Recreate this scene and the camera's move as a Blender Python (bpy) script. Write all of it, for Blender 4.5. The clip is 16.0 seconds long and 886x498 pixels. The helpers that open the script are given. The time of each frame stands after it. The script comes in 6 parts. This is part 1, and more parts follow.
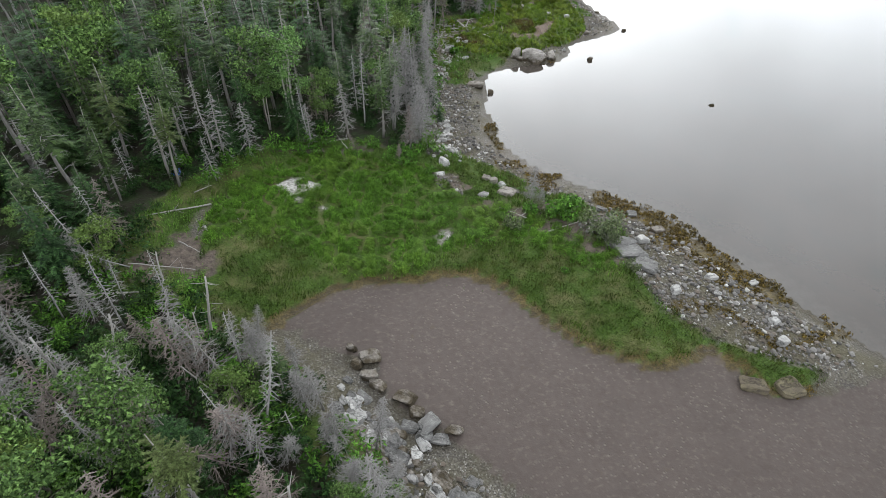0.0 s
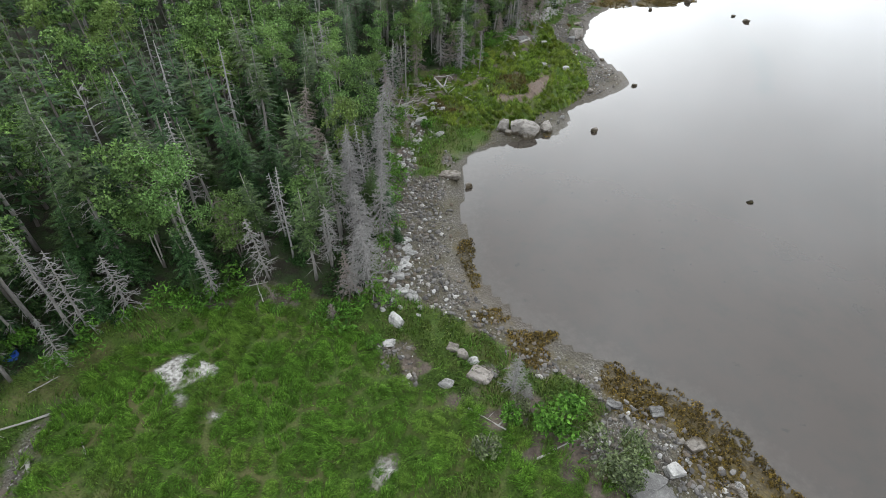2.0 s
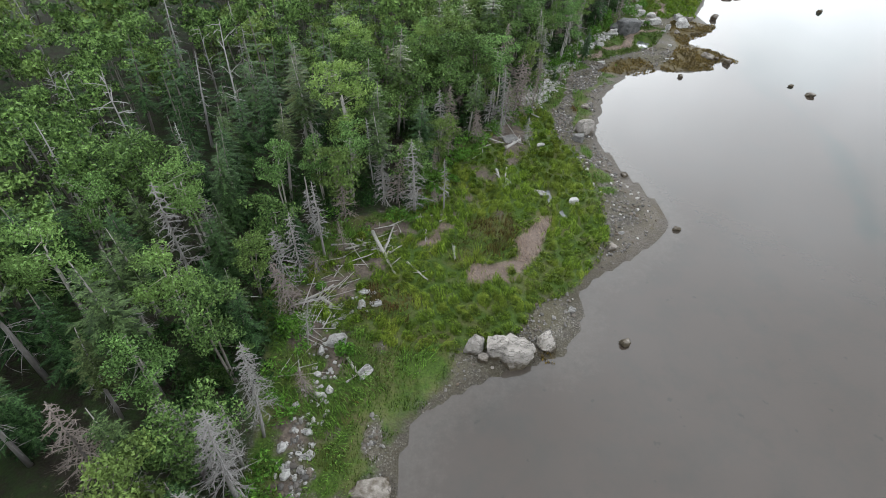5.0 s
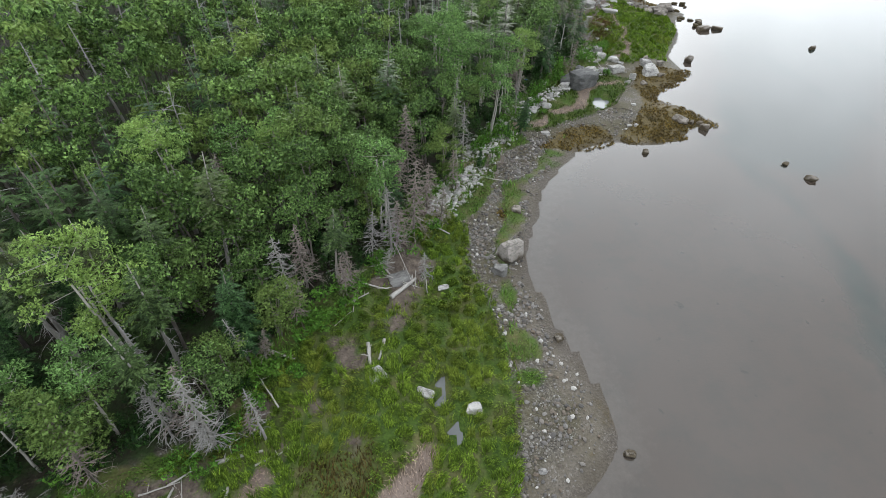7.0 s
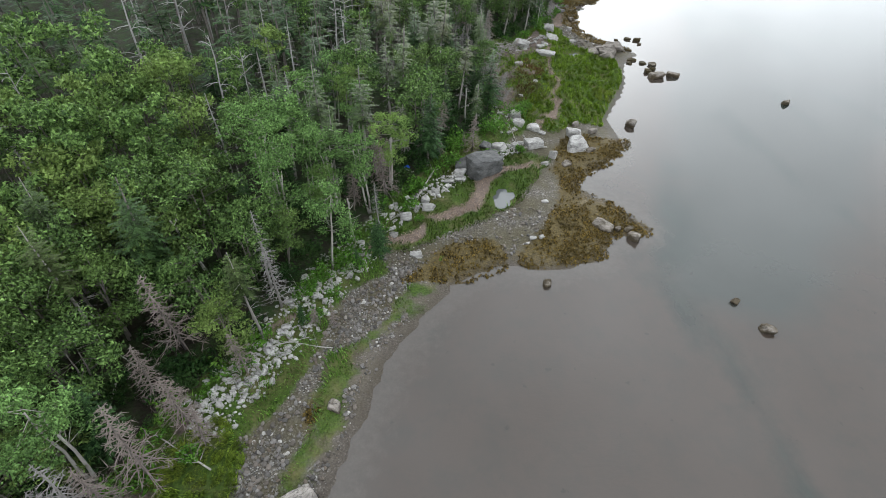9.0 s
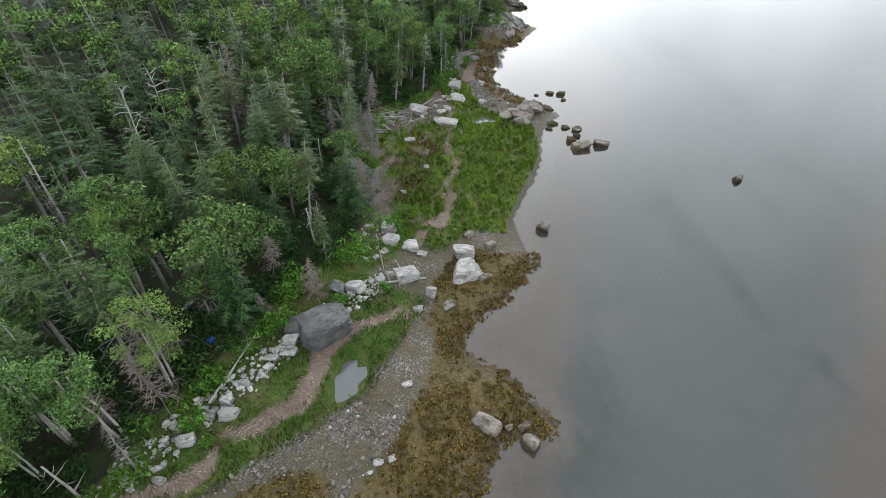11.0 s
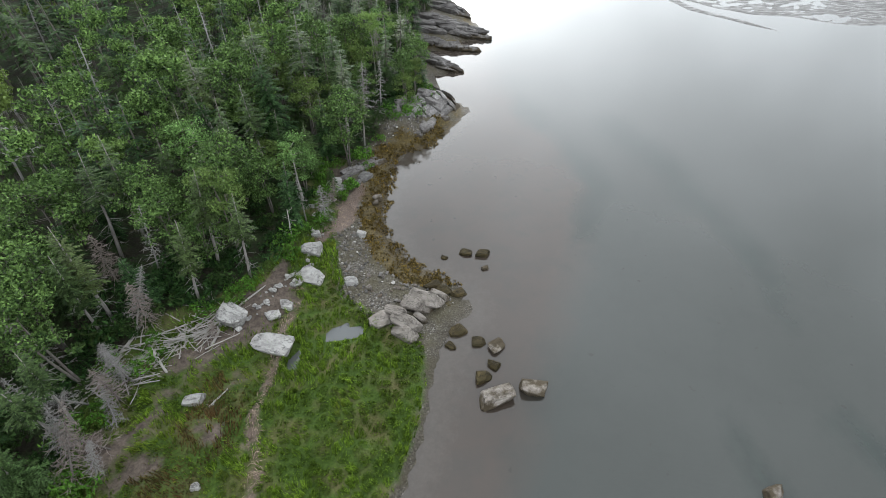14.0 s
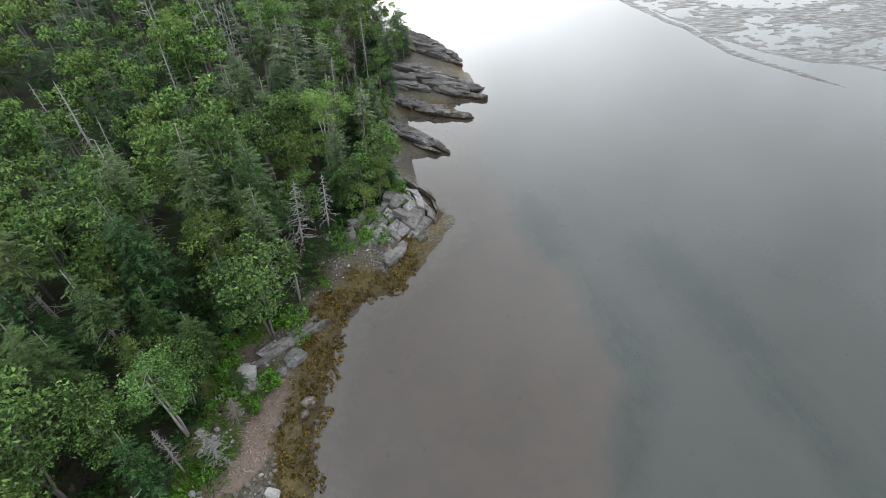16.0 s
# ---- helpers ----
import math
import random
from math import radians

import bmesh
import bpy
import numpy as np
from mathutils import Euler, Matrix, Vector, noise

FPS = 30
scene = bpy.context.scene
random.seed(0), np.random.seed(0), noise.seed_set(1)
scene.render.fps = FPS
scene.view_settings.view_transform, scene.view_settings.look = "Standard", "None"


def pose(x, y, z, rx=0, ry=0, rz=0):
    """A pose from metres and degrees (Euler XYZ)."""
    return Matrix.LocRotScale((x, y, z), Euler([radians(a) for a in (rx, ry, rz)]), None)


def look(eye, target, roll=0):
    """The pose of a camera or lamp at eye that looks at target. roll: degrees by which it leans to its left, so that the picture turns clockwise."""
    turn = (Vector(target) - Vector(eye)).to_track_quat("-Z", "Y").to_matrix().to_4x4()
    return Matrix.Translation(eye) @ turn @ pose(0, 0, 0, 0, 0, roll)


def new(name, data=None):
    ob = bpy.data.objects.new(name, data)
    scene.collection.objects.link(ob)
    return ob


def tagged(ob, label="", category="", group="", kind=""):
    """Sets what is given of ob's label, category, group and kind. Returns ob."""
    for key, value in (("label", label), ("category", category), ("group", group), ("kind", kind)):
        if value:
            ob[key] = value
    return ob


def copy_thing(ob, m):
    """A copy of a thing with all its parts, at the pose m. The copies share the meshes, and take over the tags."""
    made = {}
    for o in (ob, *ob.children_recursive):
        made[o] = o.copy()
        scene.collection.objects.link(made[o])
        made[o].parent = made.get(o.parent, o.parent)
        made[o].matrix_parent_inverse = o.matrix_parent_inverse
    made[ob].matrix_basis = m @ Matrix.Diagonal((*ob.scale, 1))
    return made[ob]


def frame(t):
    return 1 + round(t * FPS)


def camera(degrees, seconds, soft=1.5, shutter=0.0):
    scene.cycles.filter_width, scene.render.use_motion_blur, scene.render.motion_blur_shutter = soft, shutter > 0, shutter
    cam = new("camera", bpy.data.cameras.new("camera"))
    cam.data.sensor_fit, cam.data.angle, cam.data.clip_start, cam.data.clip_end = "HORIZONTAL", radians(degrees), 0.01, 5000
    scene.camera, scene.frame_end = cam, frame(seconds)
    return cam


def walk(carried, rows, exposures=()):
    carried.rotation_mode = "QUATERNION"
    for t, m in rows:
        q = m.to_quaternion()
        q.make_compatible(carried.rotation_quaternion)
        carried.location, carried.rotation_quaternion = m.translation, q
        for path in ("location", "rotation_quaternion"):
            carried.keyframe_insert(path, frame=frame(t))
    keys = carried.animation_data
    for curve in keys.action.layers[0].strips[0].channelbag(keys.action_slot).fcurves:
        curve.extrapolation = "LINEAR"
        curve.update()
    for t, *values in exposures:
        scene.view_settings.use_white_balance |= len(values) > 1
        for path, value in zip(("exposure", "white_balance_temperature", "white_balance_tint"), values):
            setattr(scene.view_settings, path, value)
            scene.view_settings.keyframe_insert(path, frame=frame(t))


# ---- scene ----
cam = camera(82.00, 16.0, soft=0.4)
EXPOSURE = 1.2
PATH = [
    (0, (-1.315, 3.387, 25.335), (-1.227, 4.877, 24.004), 2.7),
    (0.5, (-0.202, 8.416, 25.871), (-0.112, 9.904, 24.538), 2.8),
    (1, (0.714, 12.75, 26.137), (0.806, 14.239, 24.805), 2.8),
    (1.5, (1.703, 16.622, 26.364), (1.785, 18.111, 25.032), 2.3),
    (2, (2.438, 20.642, 26.459), (2.516, 22.132, 25.127), 2.2),
    (2.5, (3.109, 25.049, 26.595), (3.185, 26.542, 25.266), 2.1),
    (3, (3.775, 29.619, 26.657), (3.851, 31.112, 25.329), 2.0),
    (3.2, (4.021, 31.486, 26.705), (4.097, 32.978, 25.376), 2.1),
    (5.3, (8.419, 51.934, 26.486), (8.511, 53.422, 25.153), 2.0),
    (5.5, (9.236, 53.903, 26.484), (9.322, 55.393, 25.153), 1.7),
    (6, (11.245, 59.133, 26.545), (11.35, 60.614, 25.206), 2.0),
    (6.5, (13.873, 63.935, 26.553), (13.997, 65.415, 25.213), 2.1),
    (7, (16.931, 68.45, 26.551), (17.067, 69.932, 25.216), 2.0),
    (7.5, (20.252, 72.825, 26.696), (20.398, 74.305, 25.359), 1.9),
    (8, (23.76, 77.12, 26.997), (23.907, 78.596, 25.656), 1.7),
    (8.5, (27.304, 81.472, 27.18), (27.451, 82.948, 25.838), 1.7),
    (8.7, (28.71, 83.34, 27.292), (28.854, 84.811, 25.945), 1.7),
    (10.8, (40.875, 101.198, 27.215), (41.083, 102.684, 25.893), 0.8),
    (11, (42.17, 102.975, 27.146), (42.404, 104.459, 25.826), 0.5),
    (11.5, (45.208, 107.541, 27.086), (45.488, 109.016, 25.765), 0.5),
    (12, (48.21, 112.023, 27.13), (48.484, 113.495, 25.804), 0.4),
    (12.5, (51.033, 116.521, 27.193), (51.305, 117.992, 25.866), 0.4),
    (13, (53.602, 121.179, 27.289), (53.865, 122.648, 25.958), 0.1),
    (13.5, (55.816, 126.059, 27.403), (56.073, 127.525, 26.066), -0.2),
    (14, (57.609, 131.256, 27.398), (57.859, 132.72, 26.058), -0.1),
    (14.5, (59.242, 136.532, 27.526), (59.494, 137.989, 26.178), 0.3),
    (15, (60.665, 141.832, 27.356), (60.92, 143.284, 26.004), 0.5),
    (15.5, (62.008, 147.047, 27.386), (62.263, 148.495, 26.03), 0.4),
    (16, (63.014, 151.695, 27.287), (63.269, 153.143, 25.932), 0.4),
]
walk(cam, [(t, look(eye, target, roll)) for t, eye, target, roll in PATH], [(0, EXPOSURE), (3, EXPOSURE), (5.5, EXPOSURE + 0.09), (8, EXPOSURE + 0.07), (11, EXPOSURE), (14, EXPOSURE - 0.04), (16, EXPOSURE - 0.02)])

# ---- sky and sun: thin overcast with the sun low ahead behind the cloud ----
SUN_ELEVATION, SUN_AZIMUTH = radians(14), radians(8)
world = bpy.data.worlds.new("overcast_sky")
scene.world = world
world.use_nodes = True
wn, wl = world.node_tree.nodes, world.node_tree.links
wn.clear()
sky = wn.new("ShaderNodeTexSky")
sky.sky_type, sky.sun_disc = "NISHITA", False
sky.sun_elevation, sky.sun_rotation = SUN_ELEVATION, SUN_AZIMUTH
sky.air_density, sky.dust_density, sky.ozone_density = 1.0, 6.0, 1.0
grey = wn.new("ShaderNodeHueSaturation")
grey.inputs["Saturation"].default_value = 0.12
cloud_at = wn.new("ShaderNodeTexCoord")
cloud = wn.new("ShaderNodeTexNoise")
cloud.inputs["Scale"].default_value, cloud.inputs["Detail"].default_value = 1.9, 6.0
cloud_ramp = wn.new("ShaderNodeMapRange")
cloud_ramp.inputs["From Min"].default_value, cloud_ramp.inputs["From Max"].default_value = 0.3, 0.7
cloud_ramp.inputs["To Min"].default_value, cloud_ramp.inputs["To Max"].default_value = 0.78, 1.3
cloudy = wn.new("ShaderNodeVectorMath")
cloudy.operation = "SCALE"
back = wn.new("ShaderNodeBackground")
back.inputs["Strength"].default_value = 0.15
wout = wn.new("ShaderNodeOutputWorld")
wl.new(sky.outputs[0], grey.inputs["Color"])
wl.new(cloud_at.outputs["Generated"], cloud.inputs["Vector"])
wl.new(cloud.outputs["Fac"], cloud_ramp.inputs["Value"])
cool = wn.new("ShaderNodeVectorMath")
cool.operation = "MULTIPLY"
cool.inputs[1].default_value = (0.94, 1.0, 1.055)
veil = wn.new("ShaderNodeMix")
veil.data_type = "RGBA"
veil.inputs[0].default_value = 0.82
veil.inputs[7].default_value = (7.5, 7.5, 7.5, 1)
wl.new(grey.outputs[0], veil.inputs[6])
wl.new(veil.outputs[2], cool.inputs[0])
wl.new(cool.outputs[0], cloudy.inputs[0])
wl.new(cloud_ramp.outputs[0], cloudy.inputs["Scale"])
wl.new(cloudy.outputs[0], back.inputs["Color"])
wl.new(back.outputs[0], wout.inputs["Surface"])
sun = new("sun", bpy.data.lights.new("sun", "SUN"))
sun.data.energy, sun.data.angle, sun.data.color = 0.5, radians(11), (1.0, 0.96, 0.9)
sun_way = Vector((math.sin(SUN_AZIMUTH) * math.cos(SUN_ELEVATION), math.cos(SUN_AZIMUTH) * math.cos(SUN_ELEVATION), math.sin(SUN_ELEVATION)))
sun.matrix_world = look(sun_way * 300, (0, 0, 0))

# ---- materials ----
class Paint:
    """A node material with short ways to its usual nodes."""

    def __init__(self, name, rough=0.8):
        self.mat = bpy.data.materials.new(name)
        self.mat.use_nodes = True
        self.n, self.l = self.mat.node_tree.nodes, self.mat.node_tree.links
        self.bsdf = self.n["Principled BSDF"]
        self.bsdf.inputs["Roughness"].default_value = rough
        self.where = self.n.new("ShaderNodeNewGeometry").outputs["Position"]

    def put(self, socket, value):
        if isinstance(value, bpy.types.NodeSocket):
            self.l.new(value, socket)
        elif isinstance(value, tuple) and len(value) == 3 and socket.type == "RGBA":
            socket.default_value = (*value, 1)
        else:
            socket.default_value = value

    def noise(self, scale, detail=4.0, rough=0.55, stretch=None, at=None):
        t = self.n.new("ShaderNodeTexNoise")
        t.inputs["Scale"].default_value, t.inputs["Detail"].default_value, t.inputs["Roughness"].default_value = scale, detail, rough
        v = at or self.where
        if stretch:
            m = self.n.new("ShaderNodeMapping")
            m.inputs["Scale"].default_value = stretch
            self.l.new(v, m.inputs["Vector"])
            v = m.outputs[0]
        self.l.new(v, t.inputs["Vector"])
        return t.outputs["Fac"]

    def cells(self, scale, out="Color", feature="F1"):
        t = self.n.new("ShaderNodeTexVoronoi")
        t.feature = feature
        t.inputs["Scale"].default_value = scale
        self.l.new(self.where, t.inputs["Vector"])
        return t.outputs[out]

    def range(self, v, a, b, c=0.0, d=1.0):
        t = self.n.new("ShaderNodeMapRange")
        self.put(t.inputs["Value"], v)
        for k, x in zip(("From Min", "From Max", "To Min", "To Max"), (a, b, c, d)):
            t.inputs[k].default_value = x
        return t.outputs[0]

    def sums(self, op, a, b):
        t = self.n.new("ShaderNodeMath")
        t.operation = op
        self.put(t.inputs[0], a)
        self.put(t.inputs[1], b)
        return t.outputs[0]

    def mix(self, f, a, b, kind="MIX"):
        t = self.n.new("ShaderNodeMix")
        t.data_type, t.blend_type = "RGBA", kind
        self.put(t.inputs[0], f)
        self.put(t.inputs[6], a)
        self.put(t.inputs[7], b)
        return t.outputs[2]

    def given(self, name, part="Color"):
        t = self.n.new("ShaderNodeAttribute")
        t.attribute_name = name
        if part in "RGB":
            s = self.n.new("ShaderNodeSeparateColor")
            self.l.new(t.outputs["Color"], s.inputs[0])
            return s.outputs["RGB".index(part)]
        return t.outputs[part]

    def colour(self, v):
        self.put(self.bsdf.inputs["Base Color"], v)
        return self

    def rough(self, v):
        self.put(self.bsdf.inputs["Roughness"], v)
        return self

    def bump(self, v, depth=0.02, strength=0.6):
        t = self.n.new("ShaderNodeBump")
        t.inputs["Strength"].default_value, t.inputs["Distance"].default_value = strength, depth
        self.l.new(v, t.inputs["Height"])
        self.l.new(t.outputs[0], self.bsdf.inputs["Normal"])
        return self

    def island(self):
        return self.n.new("ShaderNodeNewGeometry").outputs["Random Per Island"]

    def per_object(self):
        return self.n.new("ShaderNodeObjectInfo").outputs["Random"]

    def leafy(self, amount=0.3):
        """Lets part of the light through, as leaves do."""
        t = self.n.new("ShaderNodeBsdfTranslucent")
        m = self.n.new("ShaderNodeMixShader")
        m.inputs[0].default_value = amount
        src = self.bsdf.inputs["Base Color"].links
        if src:
            self.l.new(src[0].from_socket, t.inputs["Color"])
        self.l.new(self.bsdf.outputs[0], m.inputs[1])
        self.l.new(t.outputs[0], m.inputs[2])
        self.l.new(m.outputs[0], self.n["Material Output"].inputs["Surface"])
        return self


def foliage(name, dark, light, warm, through_light=0.3, tuft_shade=False):
    p = Paint(name, 0.55)
    p.bsdf.inputs["Specular IOR Level"].default_value = 0.06
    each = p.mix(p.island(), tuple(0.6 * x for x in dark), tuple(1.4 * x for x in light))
    tree = p.sums("FRACT", p.sums("ADD", p.per_object(), p.given("tint", "Fac")), 0.0)
    c = p.mix(p.range(tree, 0.62, 1.0, 0.0, 0.65), each, warm)
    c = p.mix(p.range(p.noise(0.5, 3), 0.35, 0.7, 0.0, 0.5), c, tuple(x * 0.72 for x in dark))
    # Shaded hollows between grass tufts, put into the colour as dark noise patches.
    if tuft_shade:
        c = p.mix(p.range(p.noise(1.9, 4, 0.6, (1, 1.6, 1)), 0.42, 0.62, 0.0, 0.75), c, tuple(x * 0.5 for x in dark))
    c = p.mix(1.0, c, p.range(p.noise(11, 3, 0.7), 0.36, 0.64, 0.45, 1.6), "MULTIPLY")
    return p.colour(c).leafy(through_light).mat


def bark(name, a, b, scale=9.0):
    p = Paint(name, 0.9)
    n = p.noise(scale, 5, 0.6, (1, 1, 0.25))
    c = p.mix(p.range(n, 0.3, 0.7), a, b)
    c = p.mix(p.range(p.island(), 0.2, 1.0, 0.0, 0.45), c, tuple(x * 0.6 for x in a))
    return p.colour(c).bump(n, 0.01).mat


def stone(name, a, b, stain, weed=False):
    """Split rock: two tones, dark cracks, lichen and strata."""
    p = Paint(name, 0.9)
    p.bsdf.inputs["Specular IOR Level"].default_value = 0.2
    own = p.n.new("ShaderNodeTexCoord").outputs["Object"]
    big, fine = p.noise(1.3, 6, 0.65), p.noise(18, 5, 0.65)
    c = p.mix(p.range(big, 0.4, 0.6), a, b)
    c = p.mix(p.range(p.sums("ADD", p.per_object(), p.island()), 0.3, 1.8, 0.0, 0.6), c, tuple(0.4 * x for x in a))
    strata = p.noise(1.1, 6, 0.7, (0.5, 1.2, 7), own)
    c = p.mix(p.range(strata, 0.5, 0.62, 0.0, 0.55), c, stain)
    c = p.mix(p.range(p.noise(3.2, 5, 0.7), 0.54, 0.64, 0.0, 0.7), c, stain)
    c = p.mix(p.range(fine, 0.52, 0.7, 0.0, 0.6), c, stain)
    seam = p.sums("ABSOLUTE", p.sums("SUBTRACT", p.noise(0.9, 5, 0.6, (0.45, 1.5, 2.4), own), 0.5), 0.0)
    line = p.range(seam, 0.0, 0.016, 0.35, 1.0)
    c = p.mix(line, tuple(0.3 * x for x in stain), c)
    if weed:
        z = p.n.new("ShaderNodeSeparateXYZ")
        p.l.new(p.where, z.inputs[0])
        low = p.sums("ADD", z.outputs[2], p.range(p.noise(2.0, 4), 0.3, 0.7, -0.35, 0.35))
        c = p.mix(p.range(low, 0.25, 0.7, 0.92, 0.0), c, (0.04, 0.03, 0.016))
    rise = p.sums("ADD", p.sums("MULTIPLY", line, 0.6), p.sums("ADD", strata, p.sums("MULTIPLY", fine, 0.35)))
    return p.colour(c).bump(rise, 0.09, 0.9).mat


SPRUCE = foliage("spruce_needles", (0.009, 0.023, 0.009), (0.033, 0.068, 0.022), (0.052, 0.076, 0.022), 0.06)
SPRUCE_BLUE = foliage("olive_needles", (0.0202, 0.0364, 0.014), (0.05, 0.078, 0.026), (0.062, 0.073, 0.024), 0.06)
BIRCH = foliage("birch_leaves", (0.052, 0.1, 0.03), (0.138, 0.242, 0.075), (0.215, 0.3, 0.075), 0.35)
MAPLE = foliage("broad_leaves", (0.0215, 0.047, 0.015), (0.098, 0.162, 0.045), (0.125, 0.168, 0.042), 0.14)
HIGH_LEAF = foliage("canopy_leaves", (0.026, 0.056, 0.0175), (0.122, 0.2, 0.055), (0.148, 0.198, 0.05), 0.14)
# Undergrowth leaves: darkened so the colour holds the shade between the trees.
SHADED_SHRUB = foliage("shaded_shrub_leaves", (0.0072, 0.0194, 0.006), (0.026, 0.06, 0.0155), (0.036, 0.054, 0.0145), 0.12)
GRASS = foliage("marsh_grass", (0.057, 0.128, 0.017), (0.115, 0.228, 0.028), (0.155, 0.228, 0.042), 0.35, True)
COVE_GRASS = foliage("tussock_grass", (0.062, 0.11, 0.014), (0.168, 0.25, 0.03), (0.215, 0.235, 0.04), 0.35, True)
RANK_GRASS = foliage("rank_grass", (0.042, 0.084, 0.014), (0.095, 0.178, 0.03), (0.115, 0.125, 0.038), 0.3)
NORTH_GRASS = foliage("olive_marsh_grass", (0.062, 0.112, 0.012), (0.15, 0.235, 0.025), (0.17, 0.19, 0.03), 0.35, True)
SHORT_GRASS = foliage("short_cordgrass", (0.0272, 0.0488, 0.0095), (0.0608, 0.0967, 0.017), (0.0778, 0.0783, 0.0224), 0.3)
WEED = foliage("rockweed", (0.022, 0.017, 0.0065), (0.112, 0.077, 0.019), (0.06, 0.048, 0.016), 0.1)
GREY_BARK = bark("weathered_bark", (0.136, 0.124, 0.112), (0.223, 0.211, 0.198))
DARK_BARK = bark("spruce_bark", (0.072, 0.06, 0.051), (0.144, 0.132, 0.12))
BIRCH_BARK = bark("birch_bark", (0.303, 0.286, 0.264), (0.165, 0.154, 0.138))
TWIG = bark("dead_twigs", (0.15, 0.139, 0.132), (0.225, 0.217, 0.212))
BROWN_TWIG = bark("brown_dead_twigs", (0.135, 0.107, 0.094), (0.2, 0.168, 0.152))
POLE_BARK = bark("bleached_bark", (0.18, 0.172, 0.166), (0.265, 0.256, 0.25), 12)
DRIFT = bark("bleached_driftwood", (0.31, 0.295, 0.275), (0.2, 0.185, 0.17), 14)
PALE_STONE = stone("pale_granite", (0.444, 0.435, 0.413), (0.302, 0.292, 0.283), (0.121, 0.115, 0.111))
TAN_STONE = stone("tan_shore_rock", (0.3, 0.272, 0.244), (0.198, 0.177, 0.158), (0.112, 0.0967, 0.0818), True)
SLATE_STONE = stone("grey_slate", (0.145, 0.14, 0.136), (0.1, 0.0951, 0.0902), (0.19, 0.185, 0.176))
LEDGE_STONE = stone("ledge_rock", (0.225, 0.212, 0.206), (0.12, 0.113, 0.109), (0.06, 0.055, 0.05), True)
PALE_LEDGE = stone("pale_ledge_rock", (0.33, 0.315, 0.31), (0.185, 0.176, 0.172), (0.085, 0.08, 0.076), True)
WEED_ROCK = stone("weedy_rock", (0.04, 0.032, 0.013), (0.075, 0.056, 0.024), (0.0123, 0.0098, 0.0063))
MUD_BANK = stone("marsh_mud", (0.1, 0.08, 0.06), (0.15, 0.13, 0.08), (0.06, 0.05, 0.035))
WARM_STONE = stone("warm_granite", (0.4, 0.368, 0.335), (0.265, 0.243, 0.22), (0.115, 0.104, 0.094), True)
DARK_BOULDER = stone("lichen_boulder", (0.1, 0.1, 0.1), (0.17, 0.17, 0.165), (0.05, 0.05, 0.05))


def cobble_material():
    p = Paint("mixed_cobbles", 0.9)
    p.bsdf.inputs["Specular IOR Level"].default_value = 0.2
    one = p.island()
    two = p.sums("FRACT", p.sums("MULTIPLY", one, 37.3), 0.0)
    c = p.mix(one, (0.045, 0.042, 0.04), (0.17, 0.16, 0.152))
    c = p.mix(p.range(two, 0.5, 0.9, 0.0, 0.8), c, (0.105, 0.08, 0.058))
    c = p.mix(p.range(two, 0.92, 0.95, 0.0, 0.9), c, (0.34, 0.33, 0.31))
    c = p.mix(p.range(p.noise(26, 4, 0.7), 0.4, 0.7, 0.0, 0.45), c, (0.05, 0.046, 0.04))
    return p.colour(c).bump(p.noise(30, 4), 0.02, 0.6).mat


COBBLE = cobble_material()


